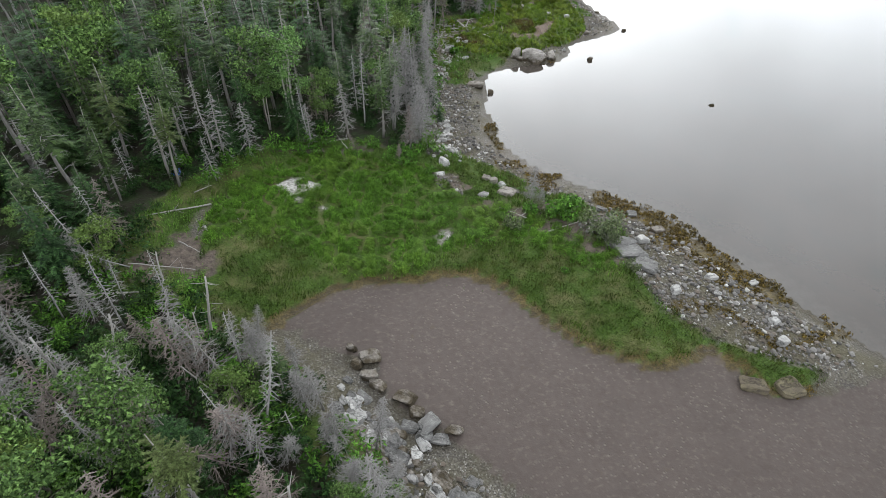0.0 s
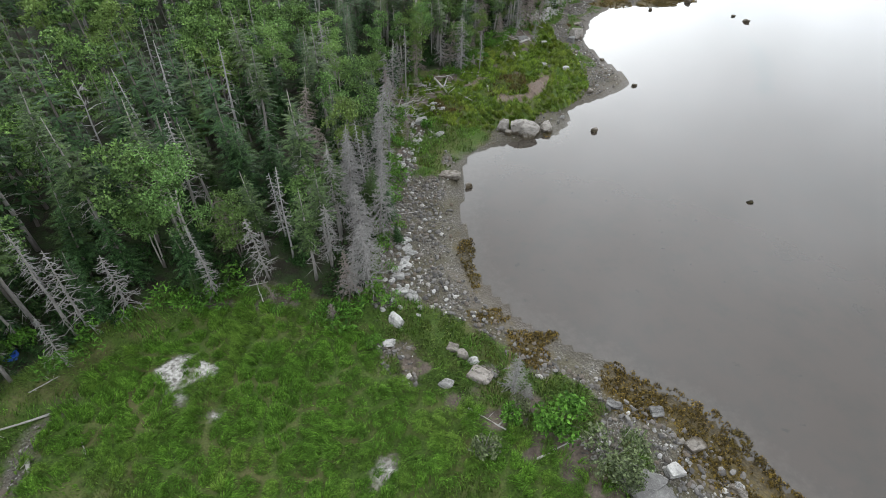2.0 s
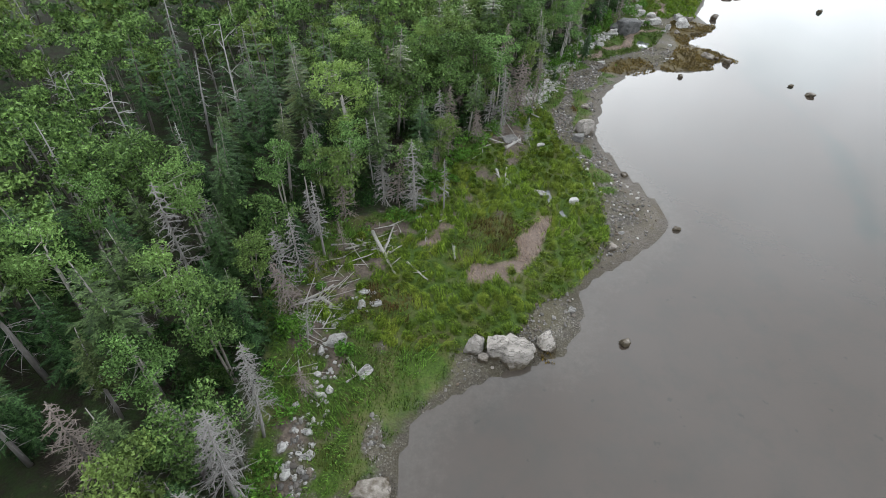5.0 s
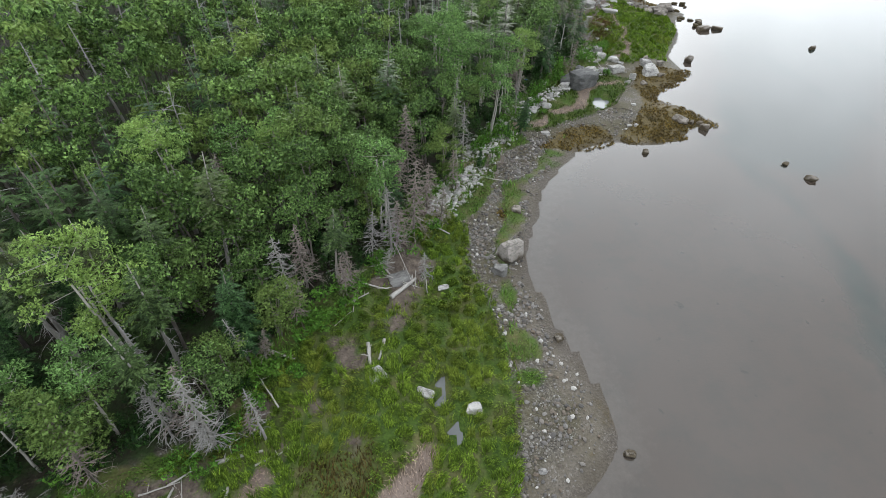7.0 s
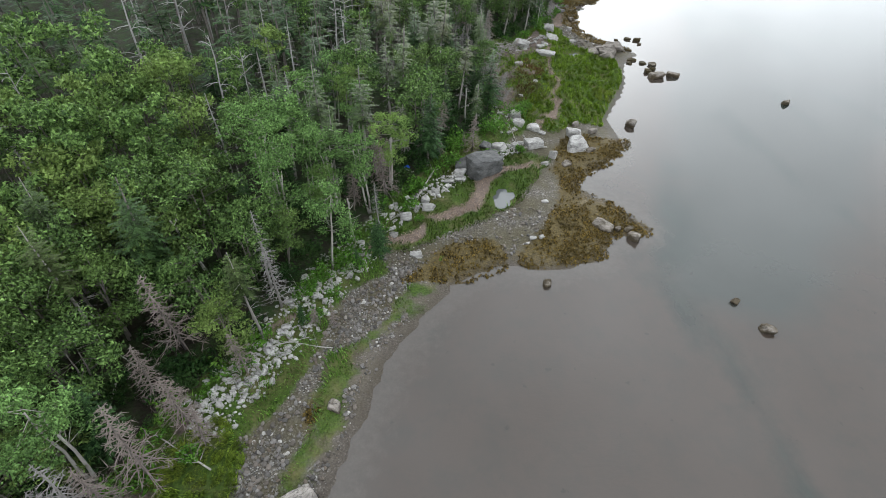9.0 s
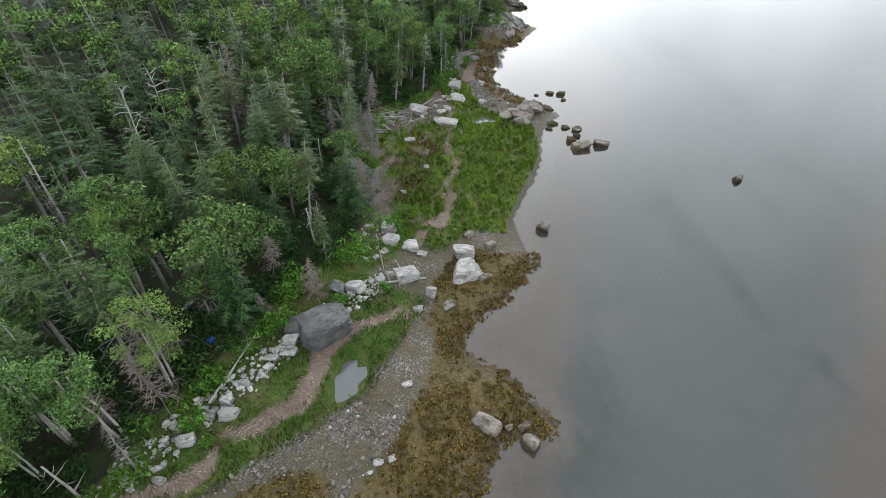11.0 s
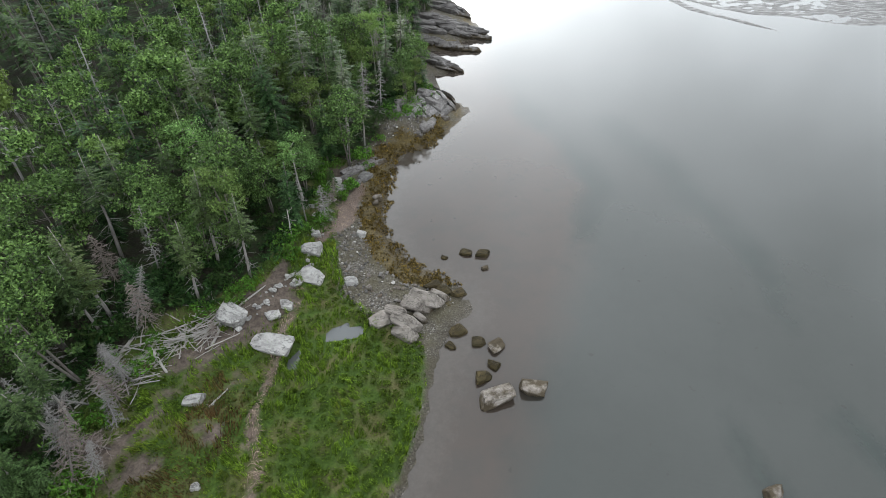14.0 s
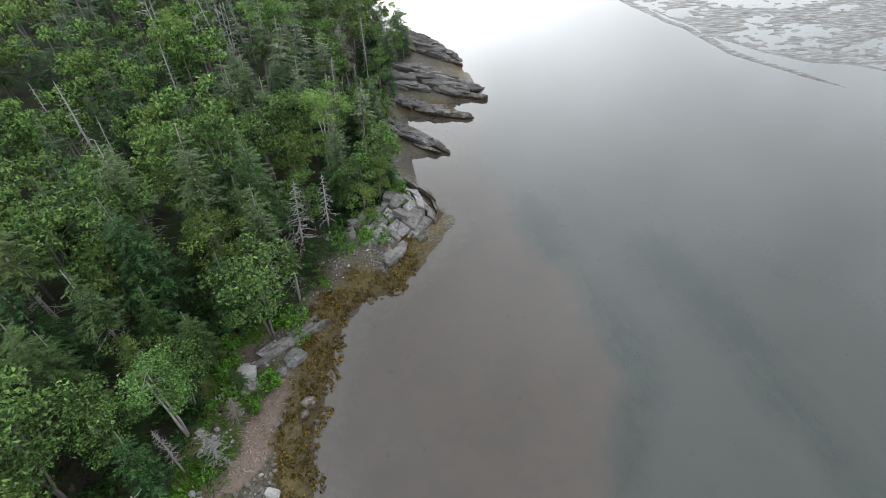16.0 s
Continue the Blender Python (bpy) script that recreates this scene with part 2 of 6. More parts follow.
def ground_material():
    p = Paint("shore_ground", 0.9)
    xyz = p.n.new("ShaderNodeSeparateXYZ")
    p.l.new(p.where, xyz.inputs[0])
    height = xyz.outputs[2]
    wobble = p.range(p.noise(1.3, 5, 0.65), 0.25, 0.75, -0.45, 0.45)

    def zone(name, part, soft=0.25):
        return p.range(p.sums("ADD", p.given(name, part), wobble), 0.5 - soft, 0.5 + soft)

    pebble = p.cells(13.0)
    tone = p.n.new("ShaderNodeSeparateColor")
    p.l.new(pebble, tone.inputs[0])
    gravel = p.mix(tone.outputs[0], (0.028, 0.025, 0.02), (0.108, 0.097, 0.083))
    gravel = p.mix(p.range(tone.outputs[1], 0.86, 0.98, 0.0, 0.75), gravel, (0.25, 0.245, 0.235))
    gravel = p.mix(p.range(p.noise(0.35, 5, 0.65), 0.38, 0.58, 0.0, 0.75), gravel, p.mix(p.noise(5, 5, 0.7), (0.032, 0.03, 0.016), (0.08, 0.068, 0.038)))
    turf = p.mix(p.range(p.noise(7, 6, 0.75), 0.36, 0.64), (0.016, 0.034, 0.005), (0.052, 0.088, 0.012))
    turf = p.mix(p.range(p.noise(0.6, 3), 0.45, 0.7, 0.0, 0.6), turf, (0.11, 0.085, 0.045))
    mud = p.mix(p.noise(0.5, 6, 0.65), (0.054, 0.0418, 0.0365), (0.079, 0.062, 0.0545))
    mud = p.mix(p.range(p.noise(2.2, 5, 0.6), 0.55, 0.75, 0.0, 0.5), mud, (0.065, 0.053, 0.047))
    mud = p.mix(p.range(p.noise(2.9, 4, 0.6, (1, 1.4, 1)), 0.54, 0.75, 0.0, 0.42), mud, (0.15, 0.128, 0.112))
    pit = p.sums("MULTIPLY", p.range(p.cells(3.4, "Distance"), 0.3, 0.1), p.range(p.noise(0.3, 4, 0.6), 0.42, 0.58))
    mud = p.mix(p.sums("MULTIPLY", pit, 0.42), mud, (0.15, 0.128, 0.113))
    mud = p.mix(p.sums("MULTIPLY", p.range(p.cells(5.1, "Distance"), 0.2, 0.1), 0.35), mud, (0.045, 0.036, 0.031))
    thatch = p.mix(p.noise(9, 5, 0.7, (1, 0.35, 1)), (0.07, 0.053, 0.044), (0.2, 0.155, 0.13))
    weed = p.mix(p.range(p.noise(4.5, 6, 0.75), 0.34, 0.66), (0.028, 0.023, 0.011), (0.098, 0.072, 0.025))
    # Near-black browns and greens put the canopy's deep shade into the floor colour.
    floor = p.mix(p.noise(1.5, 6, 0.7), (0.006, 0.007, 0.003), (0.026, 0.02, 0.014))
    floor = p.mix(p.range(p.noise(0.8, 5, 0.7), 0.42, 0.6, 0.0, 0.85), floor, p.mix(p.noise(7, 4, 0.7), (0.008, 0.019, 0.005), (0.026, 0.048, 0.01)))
    bare = p.mix(p.range(p.noise(2.2, 6, 0.75), 0.35, 0.65), (0.038, 0.029, 0.023), (0.115, 0.092, 0.076))
    bare = p.mix(p.given("zone_c", "G"), bare, p.mix(p.range(p.noise(4.5, 5, 0.7), 0.36, 0.6), (0.09, 0.08, 0.07), (0.4, 0.385, 0.36)))
    gravel = p.mix(p.sums("MULTIPLY", zone("zone_c", "B"), 0.45), gravel, p.mix(p.noise(4, 6, 0.7), (0.06, 0.05, 0.042), (0.125, 0.106, 0.092)))
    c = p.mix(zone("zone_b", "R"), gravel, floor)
    c = p.mix(zone("zone_a", "R"), c, turf)
    c = p.mix(zone("zone_a", "B"), c, thatch)
    c = p.mix(zone("zone_b", "G"), c, bare)
    c = p.mix(zone("zone_a", "G", 0.15), c, mud)
    c = p.mix(zone("zone_b", "B"), c, weed)
    wet = p.range(height, 0.02, 0.17, 0.85, 0.0)
    c = p.mix(wet, c, p.mix(1.0, c, (0.5, 0.46, 0.42), "MULTIPLY"))
    silt = p.mix(p.noise(0.12, 5, 0.6), (0.17, 0.135, 0.115), (0.22, 0.185, 0.16))
    silt = p.mix(p.range(p.noise(0.9, 5, 0.65), 0.5, 0.8, 0.0, 0.3), silt, (0.1, 0.09, 0.075))
    eel = p.sums("ADD", p.given("zone_c", "R"), p.range(p.noise(0.25, 6, 0.7), 0.25, 0.75, -0.4, 0.4))
    silt = p.mix(p.range(eel, 0.2, 1.1, 0.0, 0.85), silt, (0.05, 0.075, 0.055))
    c = p.mix(p.range(height, -0.14, -0.01, 1.0, 0.0), c, silt)
    p.colour(c).rough(p.range(p.sums("ADD", height, p.range(p.noise(2.5, 4), 0.3, 0.7, -0.1, 0.1)), 0.02, 0.3, 0.6, 0.95))
    p.bsdf.inputs["Specular IOR Level"].default_value = 0.25
    lumps = p.sums("ADD", p.sums("MULTIPLY", p.cells(7.0, "Distance"), p.range(p.given("zone_a", "G"), 0.3, 0.7, 1.0, 0.0)), p.sums("ADD", p.sums("MULTIPLY", p.noise(2.6, 5, 0.6), 0.9), p.sums("MULTIPLY", p.sums("MULTIPLY", pit, p.given("zone_a", "G")), -0.6)))
    return p.bump(lumps, 0.06, 0.7).mat


def water_material(name="bay_water", shallow=(0.037, 0.0285, 0.0228), deep=(0.0248, 0.0282, 0.0248)):
    """Silty water: the colour of its load and bed below, a mirror at a flat angle."""
    p = Paint(name, 0.03)
    p.bsdf.inputs["IOR"].default_value = 1.5
    off = p.sums("ADD", p.given("bed", "B"), p.range(p.noise(0.06, 5, 0.6), 0.25, 0.75, -0.4, 0.4))
    c = p.mix(p.range(off, 0.15, 0.85), deep, shallow)
    c = p.mix(p.range(p.noise(0.35, 5, 0.65), 0.45, 0.75, 0.0, 0.4), c, tuple(x * 0.78 for x in deep))
    eel = p.sums("ADD", p.given("bed", "R"), p.range(p.noise(0.22, 6, 0.7), 0.25, 0.75, -0.35, 0.35))
    c = p.mix(p.range(eel, 0.1, 0.9, 0.0, 0.84), c, p.mix(p.range(p.noise(1.2, 5, 0.7, (1, 0.5, 1)), 0.4, 0.65), (0.007, 0.0125, 0.0105), (0.013, 0.022, 0.0175)))
    fleck = p.noise(1.1, 3, 0.5)
    c = p.mix(p.range(fleck, 0.69, 0.74, 0.0, 0.6), c, (0.016, 0.016, 0.012))
    rim = p.sums("ADD", p.given("bed", "G"), p.range(p.noise(1.6, 5, 0.7), 0.25, 0.75, -0.35, 0.35))
    c = p.mix(p.range(rim, 0.45, 1.0, 0.0, 0.7), c, p.mix(p.noise(5, 4, 0.7), (0.03, 0.026, 0.021), (0.075, 0.064, 0.055)))
    p.colour(c)
    ripple = p.noise(2.6, 3, 0.5, (1.0, 2.2, 1))
    patchy = p.range(p.noise(0.035, 3), 0.45, 0.62)
    b = p.n.new("ShaderNodeBump")
    b.inputs["Distance"].default_value = 0.012
    p.l.new(p.range(patchy, 0, 1, 0.02, 0.3), b.inputs["Strength"])
    p.l.new(ripple, b.inputs["Height"])
    p.l.new(b.outputs[0], p.bsdf.inputs["Normal"])
    return p.mat


ROSE = foliage("rose_leaves", (0.03, 0.078, 0.012), (0.08, 0.175, 0.025), (0.085, 0.15, 0.025), 0.2)
PALE_LEAF = foliage("grey_green_leaves", (0.05, 0.066, 0.032), (0.11, 0.135, 0.065), (0.1, 0.11, 0.05), 0.2)
GROUND, WATER = ground_material(), water_material()


def flat_material():
    p = Paint("drained_mud", 0.4)
    streak = p.noise(0.5, 5, 0.65, (0.5, 2.2, 1))
    p.colour(p.mix(p.range(streak, 0.35, 0.65), (0.045, 0.042, 0.039), (0.085, 0.08, 0.075)))
    p.rough(p.range(p.noise(0.9, 4, 0.6, (0.5, 2.2, 1)), 0.4, 0.6, 0.3, 0.7))
    return p.bump(p.noise(0.8, 5, 0.6, (0.5, 2.2, 1)), 0.12, 0.8).mat


FLAT = flat_material()
# Paler than the bay: some of the sky's reflection is put into the colour.
POOL_WATER = water_material("pool_water", (0.1, 0.1, 0.095), (0.08, 0.085, 0.085))
SEDGE = foliage("rusty_sedge", (0.0387, 0.034, 0.0112), (0.0818, 0.0598, 0.0206), (0.0863, 0.0422, 0.0206), 0.3)
STRAW = foliage("dead_straw", (0.098, 0.0702, 0.0567), (0.266, 0.203, 0.162), (0.154, 0.108, 0.0837), 0.1)

# ---- the plan: waterline, forest edge and the belts between them, in metres ----
SHORE_SOUTH = [(60, -300), (21.8, -28.7), (14.3, -0.7), (8.6, 8.4), (3.7, 13.8), (0.9, 16.2), (-1.4, 17.8), (-3.3, 19.3), (-3.9, 21.2), (-6.8, 22.5), (-8.7, 23.5), (-10.6, 24.3), (-9.1, 25.6), (-7.2, 27.4),
    (-4.9, 28.1), (-1.4, 28.2), (0.4, 28.9), (2.5, 28.7), (4.4, 27.7), (5.7, 25.9), (7, 24.4), (8.7, 22.9), (11, 21.8), (12.9, 21.1), (15.4, 21.6),
    (16.8, 22.5), (17.4, 21.7), (19.2, 19.2), (23.3, 19.5), (28.6, 21), (35, 11), (36, 12.5), (31.5, 17.5), (27.7, 21.5), (25.2, 25.2), (23, 28.8),
    (21, 31.8), (18.6, 35.5), (15.1, 38.3), (12.1, 40.3), (9.1, 42.7), (7.4, 45.2), (5.9, 47.9), (5.6, 51.3), (5.5, 55.1), (5.9, 58.5), (6, 61.2), (6.5, 63.3)]
SHORE_MIDDLE = [(7.5, 64.5), (8.8, 65.5), (10.8, 66.7), (14.7, 67.8), (16.5, 68.2), (18, 70.5), (18.4, 73.6), (20.3, 75.2), (23.1, 77.3), (26, 79.3), (27.8, 81.2), (28.3, 83.6),
    (27.4, 87.3), (26.3, 90.9), (25.6, 94.2), (25.9, 97.2), (27.1, 100.6), (28.9, 105.1), (31.5, 108.7), (34.2, 112.3), (38.3, 114), (41.8, 113.1),
    (45.1, 113.8), (47.1, 115.9), (48.4, 116.9), (51.1, 117.1), (49.6, 119.4), (49.2, 121.1), (47.5, 122.1), (46.9, 124), (48.4, 126), (51.2, 127.9),
    (53.7, 130.9), (53.1, 133.6), (53.1, 136.1), (55.9, 140.4), (58.9, 146), (59.9, 149.4), (61.1, 152), (63.3, 154.3), (63.2, 156.7)]
SHORE_NORTH = [(61.5, 158.5), (59.4, 160.1), (58.4, 162.9), (58, 166.3), (58.7, 169.2), (59.4, 173.1), (60.3, 176.1), (63.6, 177), (66.8, 180.3), (69.5, 184),
    (67.7, 187.4), (65.9, 191.6), (65.9, 193.5), (70.3, 195), (69, 197.8), (66.5, 201.7), (67.7, 203.1), (74.5, 201.2), (72.9, 204.7), (77.2, 208.6),
    (75.9, 215.8), (73.5, 221.2), (70.1, 225.9), (65.8, 234.4), (58.5, 258.1), (20, 330), (-100, 400), (-900, 600), (-900, -300)]
LAND = np.array(SHORE_SOUTH + SHORE_MIDDLE + SHORE_NORTH, float)
EDGE_SOUTH = [(40, -300), (12, -24), (3.5, 4), (-1.5, 11.4), (-4.2, 14.6), (-6.6, 17.6), (-8.8, 20.4), (-11.8, 22.6), (-13.5, 23), (-15.8, 25.7), (-19.6, 27), (-21.1, 30.9), (-20.9, 33.4),
    (-19.7, 37.1), (-16.7, 40.5), (-14.4, 43.2), (-10.5, 44.1), (-7.4, 43.8), (-3.4, 42.2), (-1.7, 42.6), (-0.2, 44.5), (-0.6, 48.8), (-0.4, 57.7),
    (0, 62.1), (-0.7, 65.9), (-0.6, 69.3), (-2.1, 71.9), (-0.6, 75.5), (0.9, 79.2), (3.8, 80.1), (7.1, 81.5), (8.3, 83.4), (8.5, 86.8), (11, 90), (14, 92.9),
    (16, 96.5), (17.6, 100.4), (20, 103.9), (22.7, 107.8), (24.8, 111.7)]
EDGE_NORTH = [(28, 116), (30.8, 121), (33.4, 123.9), (35.4, 128.4), (38.8, 130.9), (40.2, 132.8), (42.4, 135.7), (40, 138.9), (41.2, 143.2), (40.8, 148),
    (41.3, 152.3), (44.1, 155.3), (47.4, 156.8), (50.2, 159.8), (52.6, 164.2), (53.1, 168.1), (53.7, 172.7), (57, 173.8), (60, 178), (62.8, 181.9), (64.3, 184.2),
    (65.2, 188.3), (64.7, 193.4), (64.9, 197.5), (65.6, 203.7), (67.3, 210.1), (70.4, 215.1), (69.9, 221.8), (63.8, 233), (53.7, 259.5), (15, 330), (-100, 395), (-900, 590), (-900, -300)]
FOREST = np.array(EDGE_SOUTH + EDGE_NORTH, float)
MARSHES = [
    [(-10.2, 24.3), (-13, 23.3), (-15.4, 26.6), (-17, 30.9), (-17.4, 34.8), (-15.9, 38.7), (-12.3, 42.6), (-8.5, 43.2), (-4, 41.6), (-0.9, 41.1), (0, 38.7), (1.4, 37.4),
     (3.6, 36.7), (6.8, 34.7), (9.5, 32.8), (11.7, 31.3), (13.6, 28.9), (14.7, 25.5), (17.3, 23.2), (20.1, 21.6), (22.9, 20.5), (19, 18.2), (12.5, 20.1), (6.9, 23.1), (4.1, 27), (0.3, 27.9), (-5.3, 27)],
    [(2.7, 69.8), (6.2, 68.7), (10.3, 68.6), (13.8, 70.1), (15.6, 72.7), (18.4, 73.9), (20.4, 76.5), (22.3, 79.7), (23, 85.5), (22.3, 91.9), (21.3, 95.8), (21.5, 99.8),
     (19.6, 101.9), (15.5, 95), (11, 89.2), (7.3, 82.5), (2.8, 79.1), (-0.2, 75.7), (-0.2, 71.6)],
    [(28, 115), (31, 115.4), (34.5, 117.4), (37.5, 118.8), (40.6, 121.0), (42.4, 124), (44.8, 127.4), (42.8, 129), (37.8, 127.7), (33.8, 124.3), (30, 120)],
    [(46.3, 132.4), (49.1, 134.8), (52.3, 134.7), (55.4, 140.2), (58.4, 145.5), (59.7, 148.9), (59.6, 152.4), (56.6, 154.6), (54.6, 157), (54.2, 161.3), (53.6, 164.2), (51.2, 161.3), (47.4, 156.3),
     (44.6, 155.3), (41.8, 151.4), (41.2, 146.6), (41, 141.8), (42.7, 136.6)],
]
SPIT_MEADOW = [(1.4, 37.2), (-0.4, 41.6), (1.1, 44), (4.4, 42.5), (8.1, 39.9), (11.6, 37.3), (13.9, 34.1), (14.6, 29.9), (9.9, 32.3), (6.1, 34.3)]
COVE_MEADOW = [(1.8, 60), (4, 60), (5.3, 63.1), (8.7, 66.7), (9.4, 68.9), (3.7, 70.2), (1.3, 66.8)]
BEACH_TURF = [(23.6, 86), (23.8, 92), (24.2, 98), (25.4, 102.5), (28, 107), (31.5, 111), (35, 113.6)]
MUD_POOL = [(8.6, 8.4), (3.7, 13.8), (0.9, 16.2), (-1.4, 17.8), (-3.3, 19.3), (-3.9, 21.2), (-6.8, 22.5), (-8.7, 23.5), (-10.6, 24.3), (-9.1, 25.6), (-7.2, 27.4), (-4.9, 28.1), (-1.4, 28.2), (0.4, 28.9), (2.5, 28.7),
    (4.4, 27.7), (5.7, 25.9), (7, 24.4), (8.7, 22.9), (11, 21.8), (12.9, 21.1), (15.4, 21.6), (16.8, 22.5), (17.4, 21.7), (19.2, 19.2), (23.3, 19.5), (28.6, 21), (35, 11), (29.5, 7), (14.3, -0.7)]
WEED_BED = [(48.6, 133.6), (45.5, 129.5), (44.8, 124.3), (43.8, 121), (41.7, 117.6), (39.1, 115), (38.9, 112.6), (51.5, 113.8), (54.2, 129.6)]
THATCH = [([(11.2, 74.8), (13.4, 75.7), (15.9, 78.0), (17.6, 81.0)], 0.85), ([(7.4, 78.0), (9.2, 80.2)], 0.45),
    ([(28.5, 115.2), (30.3, 116.4), (33.2, 119), (35.5, 119.9), (36.7, 121.7), (37.6, 124.0), (40.4, 125.5), (42.8, 126.6)], 0.62),
    ([(45.4, 133.6), (47.1, 136.8), (48.4, 139.9)], 0.6), ([(48.4, 139.9), (49.1, 143.7), (50.1, 149.6), (50.5, 153.6), (52, 158.4)], 0.34),
    ([(53.9, 163.6), (55.2, 167.2), (56.7, 170.2)], 0.95), ([(21.9, 106.9), (23.2, 109.2)], 0.3)]
BARE = [(-18.3, 29.9, 2.4), (-11.2, 38.3, 1.5), (-9, 35.6, 0.45), (0.4, 32.6, 0.6), (12.6, 29.7, 0.5), (1.5, 73.6, 1.4), (43.9, 145.7, 1.2), (45.4, 152.4, 1.2), (13.3, 87.4, 0.9), (15.7, 89.6, 0.8), (9.9, 32.2, 0.7), (44.1, 138.1, 0.6), (43.3, 142.1, 0.8), (46.8, 147.7, 0.8), (48, 150.8, 0.7), (11.7, 83.9, 0.7), (13.7, 81.7, 0.5), (3.7, 75.6, 1.0), (6.3, 35.3, 0.9), (8.9, 33.7, 1.0), (10.7, 33.8, 0.8), (11.6, 31.7, 0.8), (3.9, 36.5, 0.7), (1.8, 38.9, 0.8), (5.4, 37.3, 0.5), (8.4, 36.3, 0.8)]
RUSTY = [[(10.2, 75.6), (13.3, 76.8), (15.3, 79.7), (14.5, 82.7), (11.5, 80.4), (9.5, 77.9)], [(43.7, 138.1), (47, 141.9), (49.4, 150.1), (47.1, 152), (43.9, 145.7)], [(2.7, 71), (6.5, 70.3), (7.4, 72.9), (3.6, 74.1)]]
SAND_FLAT = [(107, 245), (111.6, 229), (114.6, 220), (118.6, 213), (122.2, 209.2), (128, 206.4), (132, 203), (150, 196), (189, 200), (189, 299), (100, 299)]
SAND_BAR = [(105, 250), (108.5, 237.3), (111, 226.3), (112.5, 223.6), (114, 213.1), (117.9, 206.8), (122.4, 199.6)]
POOLS = [(39.4, 121.9, 0.8, 1.5, -25), (18.6, 84.7, 0.45, 1.3, -15), (19.4, 82.3, 0.5, 0.7, 0), (54.7, 153.5, 1.25, 0.75, 10), (51.5, 151.8, 0.5, 1.1, -15), (47.8, 140.5, 0.2, 0.8, 0)]
OFFSHORE = [(49.5, 110), (52.6, 117), (54.3, 121), (56, 126), (60, 136), (65.5, 146), (69.5, 154), (73.6, 160.7), (75.2, 163.6), (77.6, 167), (77.1, 171.4), (77.1, 175.7), (76.2, 181), (75.2, 188),
    (76, 200), (80, 230), (140, 230), (150, 150), (98, 142), (78, 126), (66, 114), (57, 106)]
CHANNELS = [([(49.2, 114.5), (50.6, 106.3), (51.9, 100.5), (51.5, 95.5), (50.2, 91.4), (48.3, 87), (45, 80)], 0.95), ([(57.2, 128), (56.3, 125.7), (54.9, 121.2), (53.6, 117), (50.9, 113.6)], 1.35), ([(68.7, 147), (68.2, 138), (67.8, 131), (68.1, 124.3), (69.4, 118)], 0.45),
    ([(76.2, 143), (76.4, 139), (76.9, 134)], 0.8), ([(75.8, 188.2), (76.7, 180.9), (77.8, 175.7), (78, 171.4), (78.6, 166.8), (76.2, 163.6), (74.4, 160.4)], 1.0), ([(84.7, 178.9), (85.6, 172), (86.4, 168), (86.2, 163.9), (87, 158), (85, 150)], 1.5), ([(83, 143), (84.4, 138), (86, 131)], 0.9), ([(66, 136.8), (68, 136)], 0.8)]

LEDGES = [(60.1, 181, 67.6, 183.8, 6.6, 3.2, 0), (63.7, 188.2, 66.4, 188.7, 5.0, 2.8, 0), (64.3, 200.2, 70.1, 195.8, 3.0, 1.9, 17), (66.3, 205.6, 74.2, 201.7, 1.9, 1.4, 13),
    (67.4, 211.2, 76.2, 207.4, 5.2, 2.6, 28), (70.0, 222.0, 75.8, 216.8, 4.8, 2.4, 20), (54.8, 172.4, 59, 175.2, 1.6, 1.0, 9)]


def inside(x, y, poly):
    p = np.asarray(poly, float)
    a, b = p, np.roll(p, -1, 0)
    res = np.zeros(x.shape, bool)
    for (ax, ay), (bx, by) in zip(a, b):
        if ay != by:
            res ^= ((ay > y) != (by > y)) & (x < (bx - ax) * (y - ay) / (by - ay) + ax)
    return res


def away(x, y, line, closed=False):
    p = np.asarray(line, float)
    q = np.roll(p, -1, 0) if closed else p[1:]
    best = np.full(x.shape, 1e9)
    for (ax, ay), (bx, by) in zip(p, q):
        dx, dy = bx - ax, by - ay
        t = np.clip(((x - ax) * dx + (y - ay) * dy) / (dx * dx + dy * dy), 0, 1)
        best = np.minimum(best, np.hypot(x - ax - t * dx, y - ay - t * dy))
    return best


def signed(x, y, poly):
    """Metres to the outline, positive inside."""
    return away(x, y, poly, True) * np.where(inside(x, y, poly), 1, -1)


def lattice(x, y, size, seed=0):
    """Smooth value noise from 0 to 1."""
    u, v = x / size, y / size
    i, j = np.floor(u), np.floor(v)
    f, g = u - i, v - j
    f, g = f * f * (3 - 2 * f), g * g * (3 - 2 * g)
    h = lambda a, b: np.abs(np.modf(np.sin(a * 127.1 + b * 311.7 + seed * 74.7) * 43758.5453)[0])
    return (h(i, j) * (1 - f) + h(i + 1, j) * f) * (1 - g) + (h(i, j + 1) * (1 - f) + h(i + 1, j + 1) * f) * g


def soft(v, a, b):
    t = np.clip((v - a) / (b - a), 0, 1)
    return t * t * (3 - 2 * t)


